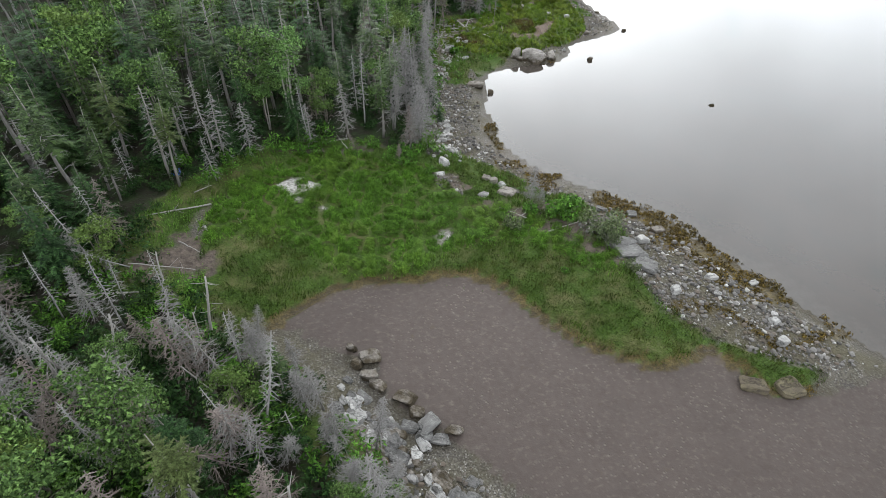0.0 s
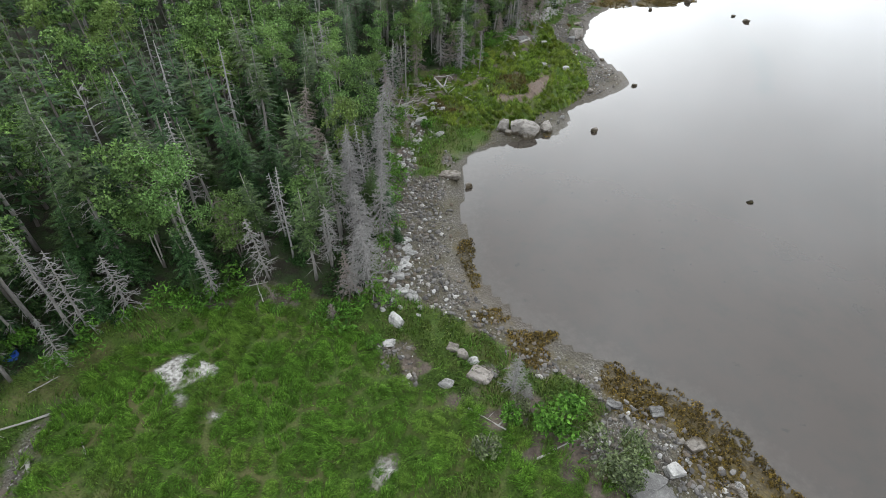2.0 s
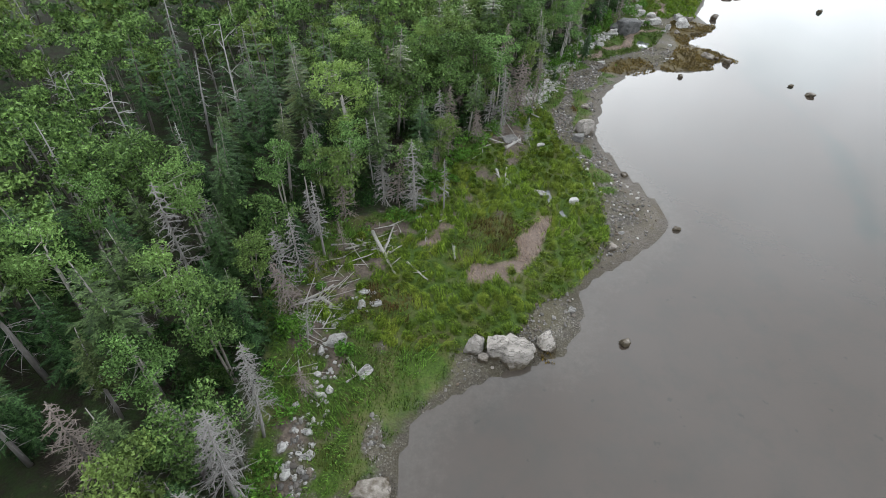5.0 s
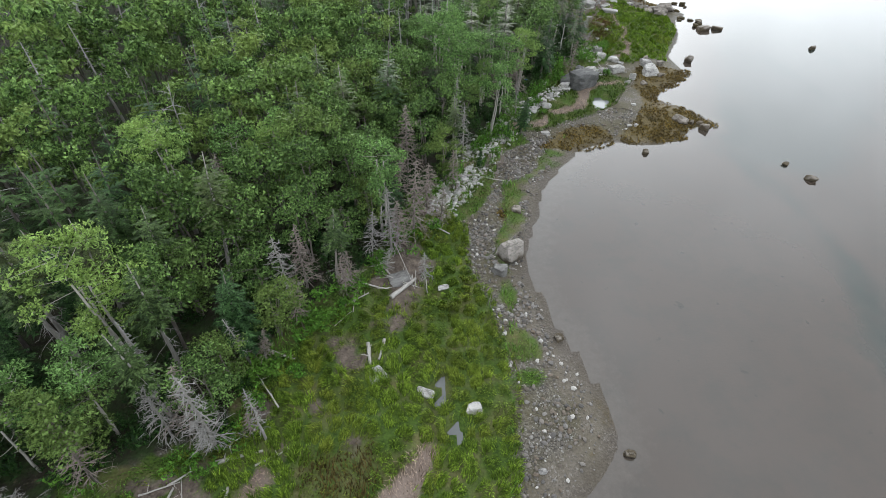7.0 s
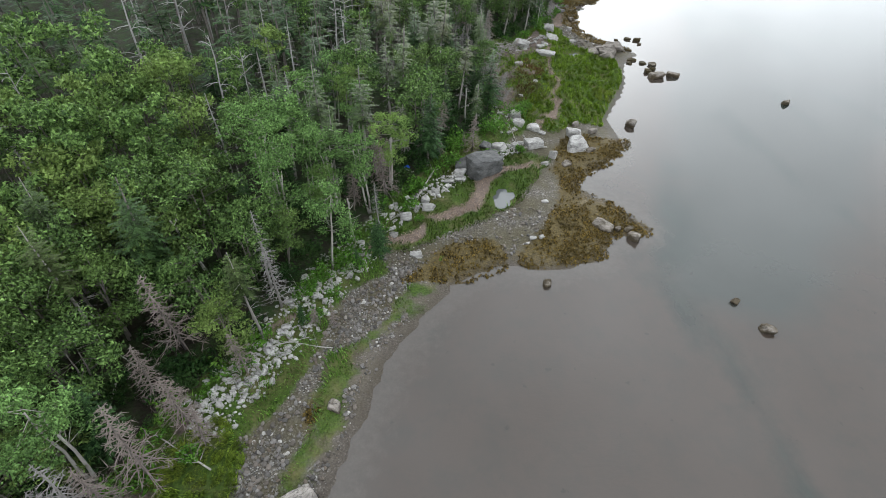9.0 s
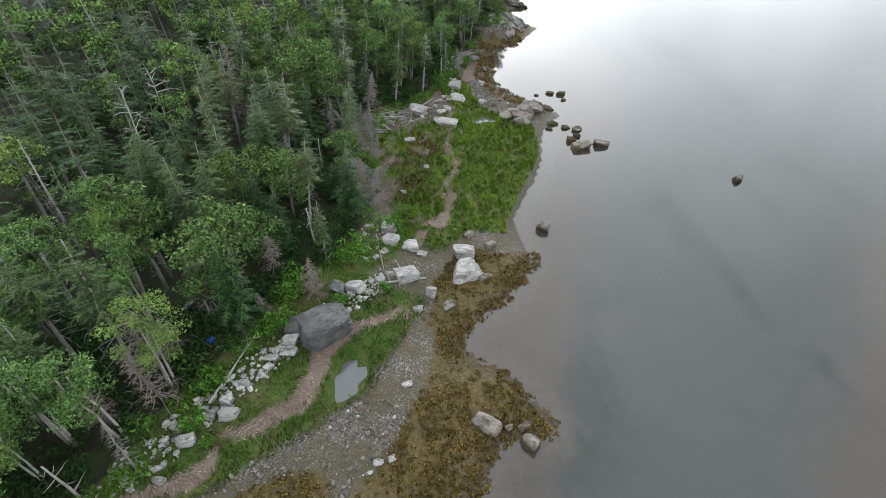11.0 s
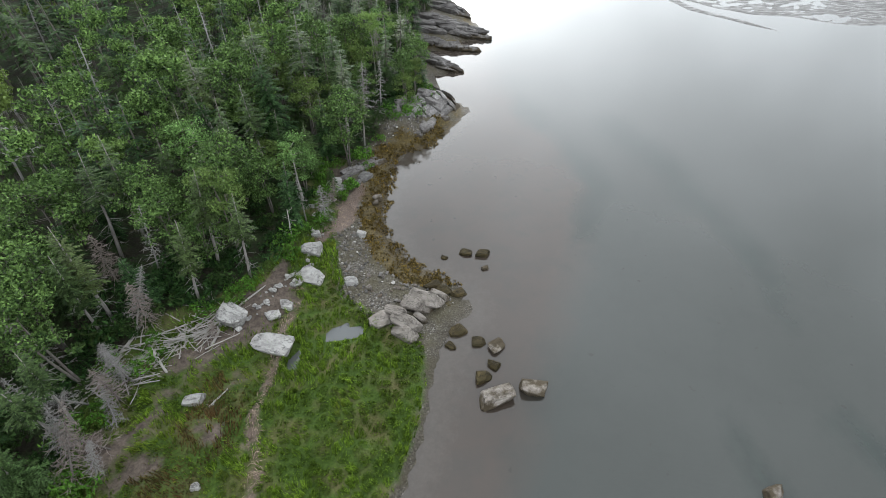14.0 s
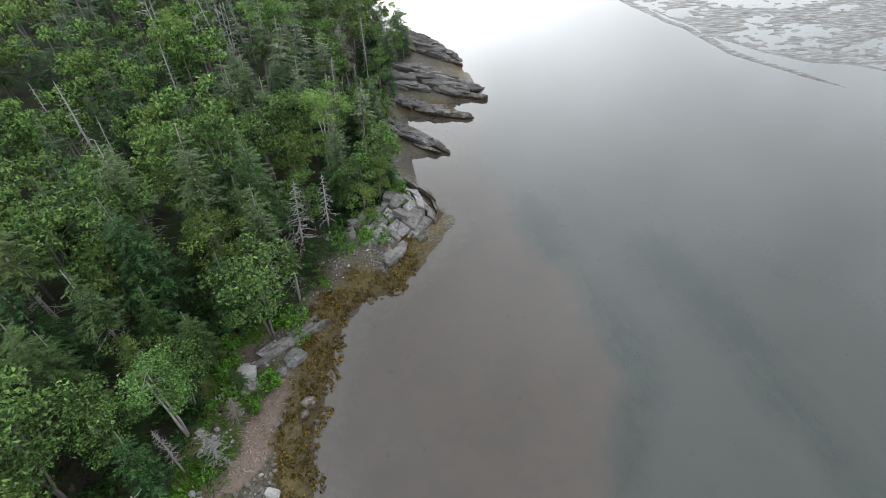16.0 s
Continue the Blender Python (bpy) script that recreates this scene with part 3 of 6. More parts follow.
def plan(x, y):
    """Height and zones of the ground at x, y."""
    x, y = np.asarray(x, float), np.asarray(y, float)
    wob = (lattice(x, y, 2.3, 1) - 0.5) * 0.9 + (lattice(x, y, 0.8, 2) - 0.5) * 0.4
    shore = signed(x, y, LAND) + wob * np.clip(away(x, y, LAND, True) + 0.4, 0, 1)
    wood = signed(x, y, FOREST)
    grass = np.max([signed(x, y, m) for m in MARSHES], 0)
    meadow = np.maximum(signed(x, y, SPIT_MEADOW), signed(x, y, COVE_MEADOW))
    meadow = np.maximum(meadow, 0.2 - away(x, y, BEACH_TURF) + (lattice(x, y, 2.2, 28) - 0.5) * 2.6)
    mud = signed(x, y, MUD_POOL)
    weedbed = signed(x, y, WEED_BED)
    z = np.where(shore > 0, 0.16 * np.minimum(shore, 3) + 0.07 * np.clip(shore - 3, 0, 6), np.maximum(0.09 * shore, -0.6))
    step = soft(shore, 0.0, 0.7) * soft(grass, -0.3, 0.6)
    z = np.maximum(z, step * (0.42 + 0.02 * np.clip(shore, 0, 15)))
    z += np.clip(wood, 0, 60) * 0.05 + soft(wood, -2.5, 1.5) * 0.5
    rough = (lattice(x, y, 6, 5) - 0.5) * 0.3 + (lattice(x, y, 1.7, 6) - 0.5) * 0.18 + (lattice(x, y, 0.7, 7) - 0.5) * 0.08
    z += rough * soft(shore, 0.3, 3)
    z += soft(grass, 0.2, 1.2) * (y > 60) * (lattice(x, y, 1.15, 27) - 0.45) * 0.34
    silt = 0.1 - 0.0026 * np.clip(x - 8, 0, 30) + 0.003 * np.clip(y - 19, -8, 2) + (lattice(x, y, 0.9, 9) - 0.5) * 0.03 + (lattice(x, y, 3, 8) - 0.5) * 0.025
    z = np.where(mud > 0, np.maximum(z * (mud < 0.3), np.clip(silt, -0.4, 0.14)), z)
    for px, py, a, b, turn in POOLS:
        c, s = math.cos(radians(turn)), math.sin(radians(turn))
        u, v = (x - px) * c + (y - py) * s, -(x - px) * s + (y - py) * c
        z = z + (0.28 - z) * soft(1.35 + (lattice(x, y, 0.75, 17) - 0.5) * 0.8 - np.hypot(u / a, v / b), 0.0, 0.35)
    for x0, y0, x1, y1, width, top, _ in LEDGES:
        along = np.clip(((x - x0) * (x1 - x0) + (y - y0) * (y1 - y0)) / ((x1 - x0) ** 2 + (y1 - y0) ** 2), 0, 1)
        z = np.maximum(z, (top * (0.75 - 0.62 * along)) * soft(width * (0.55 - 0.3 * along) - away(x, y, [(x0, y0), (x1, y1)]), -0.4, 1.2) - 0.15)
    pool = np.max([soft(1.5 - np.hypot(x - px, y - py) / max(a, b), 0, 0.3) for px, py, a, b, _ in POOLS], 0) * (z < 0.34)
    thatch = np.max([soft(w * (0.55 + 0.9 * lattice(x, y, 1.5, 4)) + 0.2 - away(x + (lattice(x, y, 2.4, 18) - 0.5) * 1.8, y + (lattice(x, y, 2.1, 19) - 0.5) * 1.4, l), 0, 0.5) for l, w in THATCH], 0) * soft(lattice(x, y, 1.3, 20), 0.1, 0.3)
    bare = np.max([soft(r + 0.4 + (lattice(x, y, 1.1, 3) - 0.5) * r * 1.5 - np.hypot(x - a, y - b), 0, 0.8) for a, b, r in BARE], 0) * soft(0.6 * lattice(x, y, 0.75, 16) + 0.4 * lattice(x, y, 0.4, 26), 0.2, 0.38)
    scrub = soft(wood, -4.5, -2.5) * soft(0.6 - wood, 0, 0.8) * soft(shore, 2.5, 4) * ((y > 60) & (y < 104) | (y > 134) & (y < 176))
    bare = np.maximum(bare, scrub * soft(0.65 * lattice(x, y, 2.1, 23) + 0.35 * lattice(x, y, 0.7, 24), 0.5, 0.62))
    weed = np.maximum(soft(weedbed, -0.5, 1) * soft(shore, -0.9, 0.2) * 0.95,
        soft(np.where(y > 157, 1.9, 2.8) - np.abs(shore - np.where(y > 157, 0.6, 1.2)), 0, 1.5) * soft(lattice(x, y, 3.1, 11) + 0.08 - 0.27 * ((y > 44) & (y < 66)) - 0.36 * ((y > 66) & (y < 112)) + 0.22 * ((x > 8) & (y < 42)) + 0.9 * (y > 157) * (y < 182) - 0.5 * ((y > 132) & (y < 155)), 0.55, 0.8) * 0.9)
    drift = (lattice(x, y, 7, 14) - 0.5) * 1.7 + (lattice(x, y, 3, 15) - 0.5) * 1.1
    eel = np.max([soft(w * 2.3 + drift - away(x, y, l), 0, w * 2.6) for l, w in CHANNELS], 0)
    turf = np.maximum(soft(grass, -0.4, 0.5), np.maximum(soft(meadow, -1.1, 0.4) * soft(lattice(x, y, 1.6, 12), 0.1, 0.3), soft(wood + 3.0 - 2.4 * ((y > 43) & (y < 64)) + wob * 2, 0, 1) * soft(shore, 2.5, 4.5)))
    turf = turf * (wood < 1.2) * (y < 176)
    return dict(z=z, shore=shore, wood=wood, grass=grass, meadow=meadow, mud=soft(mud, -0.1, 0.3), thatch=thatch, bare=bare, weed=np.maximum(weed * soft(-mud, 2.2, 3.6) * soft(-grass, -0.1, 0.5), soft(0.55 - np.abs(mud + 0.1), 0, 0.35) * soft(grass, -0.8, 0.1)), eel=eel, turf=turf, pool=pool,
        salt=np.max([soft(r * 1.5 - np.hypot(x - a, y - b), 0, 0.5) for a, b, r in BARE[1:4]], 0), sand=soft(2.8 - shore, 0, 1.5) * np.maximum(soft(y, 72, 78) * soft(118 - y, 0, 6), soft(y, 41, 43) * soft(49 - y, 0, 3)),
        rust=np.max([soft(signed(x, y, m) + wob, -0.5, 0.8) for m in RUSTY], 0))


# ---- mesh tools ----
def tri_mesh(name, verts, faces, mats, smooth=False, index=None):
    verts, faces = np.asarray(verts, np.float32), np.asarray(faces, np.int32)
    me = bpy.data.meshes.new(name)
    me.vertices.add(len(verts))
    me.vertices.foreach_set("co", verts.ravel())
    me.loops.add(faces.size)
    me.loops.foreach_set("vertex_index", faces.ravel())
    me.polygons.add(len(faces))
    me.polygons.foreach_set("loop_start", np.arange(len(faces), dtype=np.int32) * faces.shape[1])
    for m in mats:
        me.materials.append(m)
    if index is not None:
        me.polygons.foreach_set("material_index", np.asarray(index, np.int32))
    me.polygons.foreach_set("use_smooth", np.full(len(faces), smooth))
    me.update(calc_edges=True)
    return me


class Heap:
    """Gathers triangles."""

    def __init__(self):
        self.v, self.f, self.count = [], [], 0

    def add(self, v, f):
        v = np.asarray(v, float).reshape(-1, 3)
        self.v.append(v)
        self.f.append(np.asarray(f, int) + self.count)
        self.count += len(v)

    def tube(self, points, radii, sides=5):
        """A tapered stem through the points, closed at its end."""
        points = [np.asarray(p, float) for p in points]
        rings = []
        for k, p in enumerate(points):
            way = points[min(k + 1, len(points) - 1)] - points[max(k - 1, 0)]
            way /= np.linalg.norm(way) + 1e-9
            a = np.cross(way, (0.31, 0.9, 0.2) if abs(way[2]) > 0.7 else (0, 0, 1.0))
            a /= np.linalg.norm(a)
            b = np.cross(way, a)
            t = np.arange(sides) * 2 * np.pi / sides
            rings.append(p + radii[k] * (np.cos(t)[:, None] * a + np.sin(t)[:, None] * b))
        v = np.concatenate(rings + [[points[-1]], [points[0]]])
        f = []
        for k in range(len(points) - 1):
            for s in range(sides):
                a, b = k * sides + s, k * sides + (s + 1) % sides
                f += [(a, b, b + sides), (a, b + sides, a + sides)]
        e = (len(points) - 1) * sides
        for s in range(sides):
            f.append((e + s, e + (s + 1) % sides, len(points) * sides))
            f.append(((s + 1) % sides, s, len(points) * sides + 1))
        self.add(v, f)

    def done(self):
        return np.concatenate(self.v), np.concatenate(self.f)

    def mesh(self, name, mat, smooth=False):
        v, f = self.done()
        return tri_mesh(name, v, f, [mat], smooth)


def part(name, me, parent, label=""):
    ob = new(name, me)
    ob.parent = parent
    return tagged(ob, label) if label else ob


def ball(subdivisions):
    bm = bmesh.new()
    bmesh.ops.create_icosphere(bm, subdivisions=subdivisions, radius=1)
    v = np.array([p.co[:] for p in bm.verts])
    f = np.array([[p.index for p in q.verts] for q in bm.faces])
    bm.free()
    return v, f


BALLS = {k: ball(k) for k in (1, 2, 3, 4)}


def rock_shape(rng, size, detail=3, cuts=9, grain=0.03, blocky=0.5):
    """A split boulder: the body that flat planes cut out, roughened. size: full width, depth and height; it stands on z = 0."""
    v, f = BALLS[detail]
    n = rng.normal(size=(cuts, 3))
    box = np.array([(1, 0, 0), (-1, 0, 0), (0, 1, 0), (0, -1, 0), (0, 0, 1), (0, 0, -1)], float) + rng.normal(0, 0.22, (6, 3))
    n = np.concatenate([n, box])
    n /= np.linalg.norm(n, axis=1)[:, None]
    d = np.concatenate([rng.uniform(0.72, 1.15, cuts), rng.uniform(0.6, 0.95, 6) - 0.2 * (blocky - 0.5)])
    dots = np.maximum(v @ n.T, 1e-3)
    v = v * np.minimum((d / dots).min(1), 1.6)[:, None]
    s = rng.uniform(0, 50)
    g = np.array([noise.noise(Vector(p * 2.1) + Vector((s, s, 0))) for p in v])
    h = np.array([noise.noise(Vector(p * 6) + Vector((0, s, s))) for p in v]) if detail > 2 else 0
    v = v * (1 + grain * 1.6 * g + grain * h)[:, None]
    v = (v - v.min(0)) / (v.max(0) - v.min(0)) - (0.5, 0.5, 0)
    return v * np.asarray(size), f


# ---- ground and water ----
GRID = {}


def height(x, y):
    """The ground's height at one place, read from its grid."""
    i, j = int(np.searchsorted(GRID["x"], x)) - 1, int(np.searchsorted(GRID["y"], y)) - 1
    u = (x - GRID["x"][i]) / (GRID["x"][i + 1] - GRID["x"][i])
    v = (y - GRID["y"][j]) / (GRID["y"][j + 1] - GRID["y"][j])
    z = GRID["z"][j:j + 2, i:i + 2]
    return float((z[0, 0] * (1 - u) + z[0, 1] * u) * (1 - v) + (z[1, 0] * (1 - u) + z[1, 1] * u) * v)


def lines(a, b, step, far):
    out, s, k = [], step, a
    while k > -far:
        s *= 1.35
        k -= s
        out.append(k)
    mid = list(np.arange(a, b, step))
    k, s, end = b, step, []
    while k < far:
        end.append(k)
        s *= 1.35
        k += s
    return np.array(out[::-1] + mid + end + [far])


def build_ground():
    xs, ys = lines(-46, 82, 0.6, 1500), lines(2, 234, 0.6, 1500)
    gx, gy = np.meshgrid(xs, ys)
    x, y = gx.ravel(), gy.ravel()
    p = plan(x, y)
    z = p["z"]
    far = np.maximum(np.abs(x - 18), np.abs(y - 118)) > 600
    z = np.where(far, -0.6, z)
    GRID.update(x=xs, y=ys, z=z.reshape(len(ys), len(xs)))
    n, m = len(xs), len(ys)
    i, j = np.meshgrid(np.arange(n - 1), np.arange(m - 1))
    a = (j * n + i).ravel()
    f = np.stack([a, a + 1, a + n + 1, a + n], 1)
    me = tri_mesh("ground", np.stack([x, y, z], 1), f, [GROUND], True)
    one = np.ones(len(x))
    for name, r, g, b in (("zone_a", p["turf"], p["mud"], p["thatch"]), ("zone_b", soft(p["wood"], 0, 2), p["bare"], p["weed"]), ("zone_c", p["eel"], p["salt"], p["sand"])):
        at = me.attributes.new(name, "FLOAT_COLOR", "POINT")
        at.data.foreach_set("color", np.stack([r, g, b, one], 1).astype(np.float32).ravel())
    return tagged(new("ground", me), "gravel, marsh turf and mud shore under the water and forest", "ground", kind="structure")


ground = build_ground()


def build_water():
    xs, ys = lines(-6, 110, 1.4, 1500), lines(-6, 232, 1.4, 1500)
    gx, gy = np.meshgrid(xs, ys)
    x, y = gx.ravel(), gy.ravel()
    n, m = len(xs), len(ys)
    i, j = np.meshgrid(np.arange(n - 1), np.arange(m - 1))
    a = (j * n + i).ravel()
    me = tri_mesh("water", np.stack([x, y, 0.004 + 0.006 * (lattice(x, y, 5.0, 90) - 0.5)], 1), np.stack([a, a + 1, a + n + 1, a + n], 1), [WATER], True)
    p = plan(x, y)
    bed = np.stack([p["eel"], soft(p["shore"], -4.5, 0.3) * (p["mud"] < 0.5), 1 - soft(signed(x, y, OFFSHORE), -3, 3.5), 0 * x + 1], 1)
    me.attributes.new("bed", "FLOAT_COLOR", "POINT").data.foreach_set("color", bed.astype(np.float32).ravel())
    return tagged(new("water", me), "calm murky bay water reflecting an overcast sky", "water", kind="structure")


build_water()


def build_pool(px, py, a, b, turn):
    n = 64
    t = np.arange(n) * 2 * np.pi / n
    r = 1.24 + 0.13 * np.sin(3 * t + px) + 0.1 * np.sin(5 * t + py) + 0.06 * np.sin(9 * t + 2 * px) + 0.04 * np.sin(14 * t + py)
    v = [(0, 0, 0)] + [(a * k * math.cos(w), b * k * math.sin(w), 0) for k, w in zip(r, t)]
    f = [(0, 1 + k, 1 + (k + 1) % n) for k in range(n)]
    ob = new("tide_pool", tri_mesh("tide_pool", v, f, [POOL_WATER]))
    ob.matrix_world = pose(px, py, 0.36, 0, 0, turn)
    return tagged(ob, "shallow pool of still water in the marsh grass", "pool", kind="structure")


def build_sand_flat():
    """The drained flat across the channel, with ripples that hold water."""
    step = 0.45
    gx, gy = np.meshgrid(np.arange(100, 190, step), np.arange(192, 290, step))
    x, y = gx.ravel(), gy.ravel()
    edge = signed(x, y, SAND_FLAT) + (lattice(x, y, 5, 81) - 0.5) * 2.2
    bar = 0.85 * soft(y, 197, 206) + 0.25 + (lattice(x, y, 3, 85) - 0.5) * 0.5 - away(x, y, SAND_BAR)
    u, v = x + 0.8 * y, y * 3 - x
    ripple = (lattice(u, v, 9.0, 82) - 0.5) * 0.11 + (lattice(u, v, 2.2, 83) - 0.5) * 0.06 + (lattice(x, y, 0.9, 84) - 0.5) * 0.06
    z = np.clip(0.05 * edge, -0.3, 0.022) + ripple * soft(edge, 0.1, 1.5)
    z = np.maximum(z, -0.3 + 0.37 * soft(bar, -0.5, 0.7) + (lattice(x, y, 0.9, 84) - 0.5) * 0.03)
    n, m = gx.shape[1], gx.shape[0]
    i, j = np.meshgrid(np.arange(n - 1), np.arange(m - 1))
    a = (j * n + i).ravel()
    me = tri_mesh("sand_flat", np.stack([x, y, z], 1), np.stack([a, a + 1, a + n + 1, a + n], 1), [FLAT], True)
    tagged(new("sand_flat", me), "rippled wet mud flat drained at low tide", "mud flat", kind="structure")


build_sand_flat()

for row in POOLS:
    build_pool(*row)


# ---- trees ----
def unit(v):
    v = np.asarray(v, float)
    return v / (np.linalg.norm(v) + 1e-9)


def trunk_line(rng, h, lean=0.03, n=6):
    wob = rng.normal(0, lean, (n, 2)).cumsum(0) * h / n
    wob -= wob[0]
    return [np.array((wob[k, 0], wob[k, 1], h * k / (n - 1) - (0.3 if k == 0 else 0))) for k in range(n)]


def at_height(line, z):
    zs = [p[2] for p in line]
    return np.array([np.interp(z, zs, [p[a] for p in line]) for a in range(3)])


def frond(heap, rng, p, way, size, droop, sprays, fat):
    """A flat, ragged spruce bough: a spine with pointed sprays on both sides."""
    side = unit(np.cross(way, (0, 0, 1)))
    pts = [p + way * size * t + np.array((0, 0, -droop * size * t * t)) for t in np.linspace(0, 1, sprays + 1)]
    v, f = [], []
    for k in range(sprays):
        a, b = pts[k], pts[k + 1]
        reach = fat * size * (1.0 - 0.65 * k / sprays) * rng.uniform(0.7, 1.3)
        for s in (-1, 1):
            tip = b + (b - a) * rng.uniform(0.1, 0.9) + s * side * reach + np.array((0, 0, rng.uniform(-0.35, 0.1) * reach))
            i = len(v)
            v += [a, b, tip]
            f.append((i, i + 1, i + 2))
    i = len(v)
    tip = pts[-1] + (pts[-1] - pts[-2]) * 0.6
    v += [pts[-2] + side * 0.07 * size, pts[-2] - side * 0.07 * size, tip]
    f.append((i, i + 1, i + 2))
    heap.add(v, f)


def spruce(seed, h, spread, base=0.12, whorls=17, boughs=7, sprays=4, dead_below=False):
    rng = np.random.default_rng(seed)
    line = trunk_line(rng, h)
    wood, green, twigs = Heap(), Heap(), Heap()
    wood.tube(line, [0.015 * h * (1 - 0.93 * k / 5) + 0.01 for k in range(6)], 6)
    for w in range(whorls):
        t = base + (1 - base) * (w + rng.uniform(-0.3, 0.3)) / whorls
        t = min(max(t, base), 0.985)
        reach = spread * (1 - t) ** 0.75 / (1 - base) ** 0.75 * rng.uniform(0.75, 1.2) + 0.12
        if t < base + 0.15:
            reach *= 0.75
        for b in range(boughs if t < 0.85 else 4):
            if rng.random() < 0.12:
                continue
            a = 2 * np.pi * (b + rng.uniform(0, 0.8)) / boughs + w
            way = unit((math.cos(a), math.sin(a), 0.25 - 0.5 * (1 - t) + rng.uniform(-0.15, 0.15)))
            frond(green, rng, at_height(line, t * h), way, reach * rng.uniform(0.7, 1.15), rng.uniform(0.05, 0.3), sprays, 0.34)
    if dead_below:
        for _ in range(22):
            z = rng.uniform(0.12, base + 0.1) * h
            a = rng.uniform(0, 6.28)
            bare_bough(twigs, rng, at_height(line, z), unit((math.cos(a), math.sin(a), rng.uniform(-0.4, 0.1))), rng.uniform(0.4, 1.0) * spread, 3)
    return wood, green, twigs


def bare_bough(heap, rng, p, way, size, forks, thick=0.019, fine=False):
    q = p + way * size * 0.5 + np.array((0, 0, -0.04 * size))
    e = p + way * size + np.array((0, 0, -0.2 * size))
    side = unit(np.cross(way, (0, 0, 1))) * thick
    up = np.array((0, 0, thick))
    heap.add([p - side, p + side, p + up * 1.4, q - side * 0.7, q + side * 0.7, q + up, e], [(0, 1, 4), (0, 4, 3), (1, 2, 5), (1, 5, 4), (2, 0, 3), (2, 3, 5), (3, 4, 6), (4, 5, 6), (5, 3, 6)])
    for _ in range(forks):
        t = rng.uniform(0.3, 0.95)
        s = p + (e - p) * t
        w = unit(way + rng.normal(0, 0.75, 3) + np.array((0, 0, -0.2)))
        g = s + w * size * rng.uniform(0.2, 0.5)
        n = unit(np.cross(w, rng.normal(size=3))) * thick * 0.7
        heap.add([s - n, s + n, g], [(0, 1, 2)])
        if fine:
            for j in range(2):
                c = s + (g - s) * rng.uniform(0.3, 0.9)
                e2 = c + unit(w + rng.normal(0, 0.8, 3)) * size * rng.uniform(0.1, 0.25)
                heap.add([c - n * 0.6, c + n * 0.6, e2], [(0, 1, 2)])


def dead_spruce(seed, h, spread, boughs=80, forks=6, base=0.12, fine=False, stout=0.014):
    rng = np.random.default_rng(seed)
    line = trunk_line(rng, h, 0.04)
    wood, twigs = Heap(), Heap()
    wood.tube(line, [stout * h * (1 - 0.9 * k / 5) + 0.012 for k in range(6)], 6)
    for k in range(boughs):
        t = base + (0.98 - base) * (k / boughs) ** 0.85
        a = k * 2.4 + rng.uniform(-0.5, 0.5)
        way = unit((math.cos(a), math.sin(a), rng.uniform(-0.45, 0.25)))
        bare_bough(twigs, rng, at_height(line, t * h), way, spread * (1.05 - t) ** 0.7 * rng.uniform(0.5, 1.15), forks, 0.034 if fine else 0.024, fine)
    return wood, None, twigs


def snag(seed, h):
    rng = np.random.default_rng(seed)
    line = trunk_line(rng, h, 0.05)
    wood = Heap()
    wood.tube(line, [0.016 * h * (1 - 0.6 * k / 5) + 0.02 for k in range(6)], 7)
    for _ in range(9):
        z, a = rng.uniform(0.25, 0.95) * h, rng.uniform(0, 6.28)
        p = at_height(line, z)
        q = p + np.array((math.cos(a), math.sin(a), rng.uniform(-0.2, 0.7))) * rng.uniform(0.3, 1.1)
        wood.tube([p, (p + q) / 2 + (0, 0, -0.05), q], [0.03, 0.02, 0.008], 4)
    return wood, None, None


def snag_with_limbs(seed, h):
    """A dead pale trunk that forks into a few bare rising limbs."""
    rng = np.random.default_rng(seed)
    line = trunk_line(rng, h, 0.05)
    wood, twigs = Heap(), Heap()
    wood.tube(line, [0.011 * h * (1 - 0.88 * k / 5) + 0.012 for k in range(6)], 5)
    for k in range(16):
        z, a = rng.uniform(0.35, 0.96) * h, k * 2.4
        bare_bough(twigs, rng, at_height(line, z), unit((math.cos(a), math.sin(a), rng.uniform(0.1, 1.0))), rng.uniform(0.7, 1.9), 3, 0.034)
    return wood, None, twigs


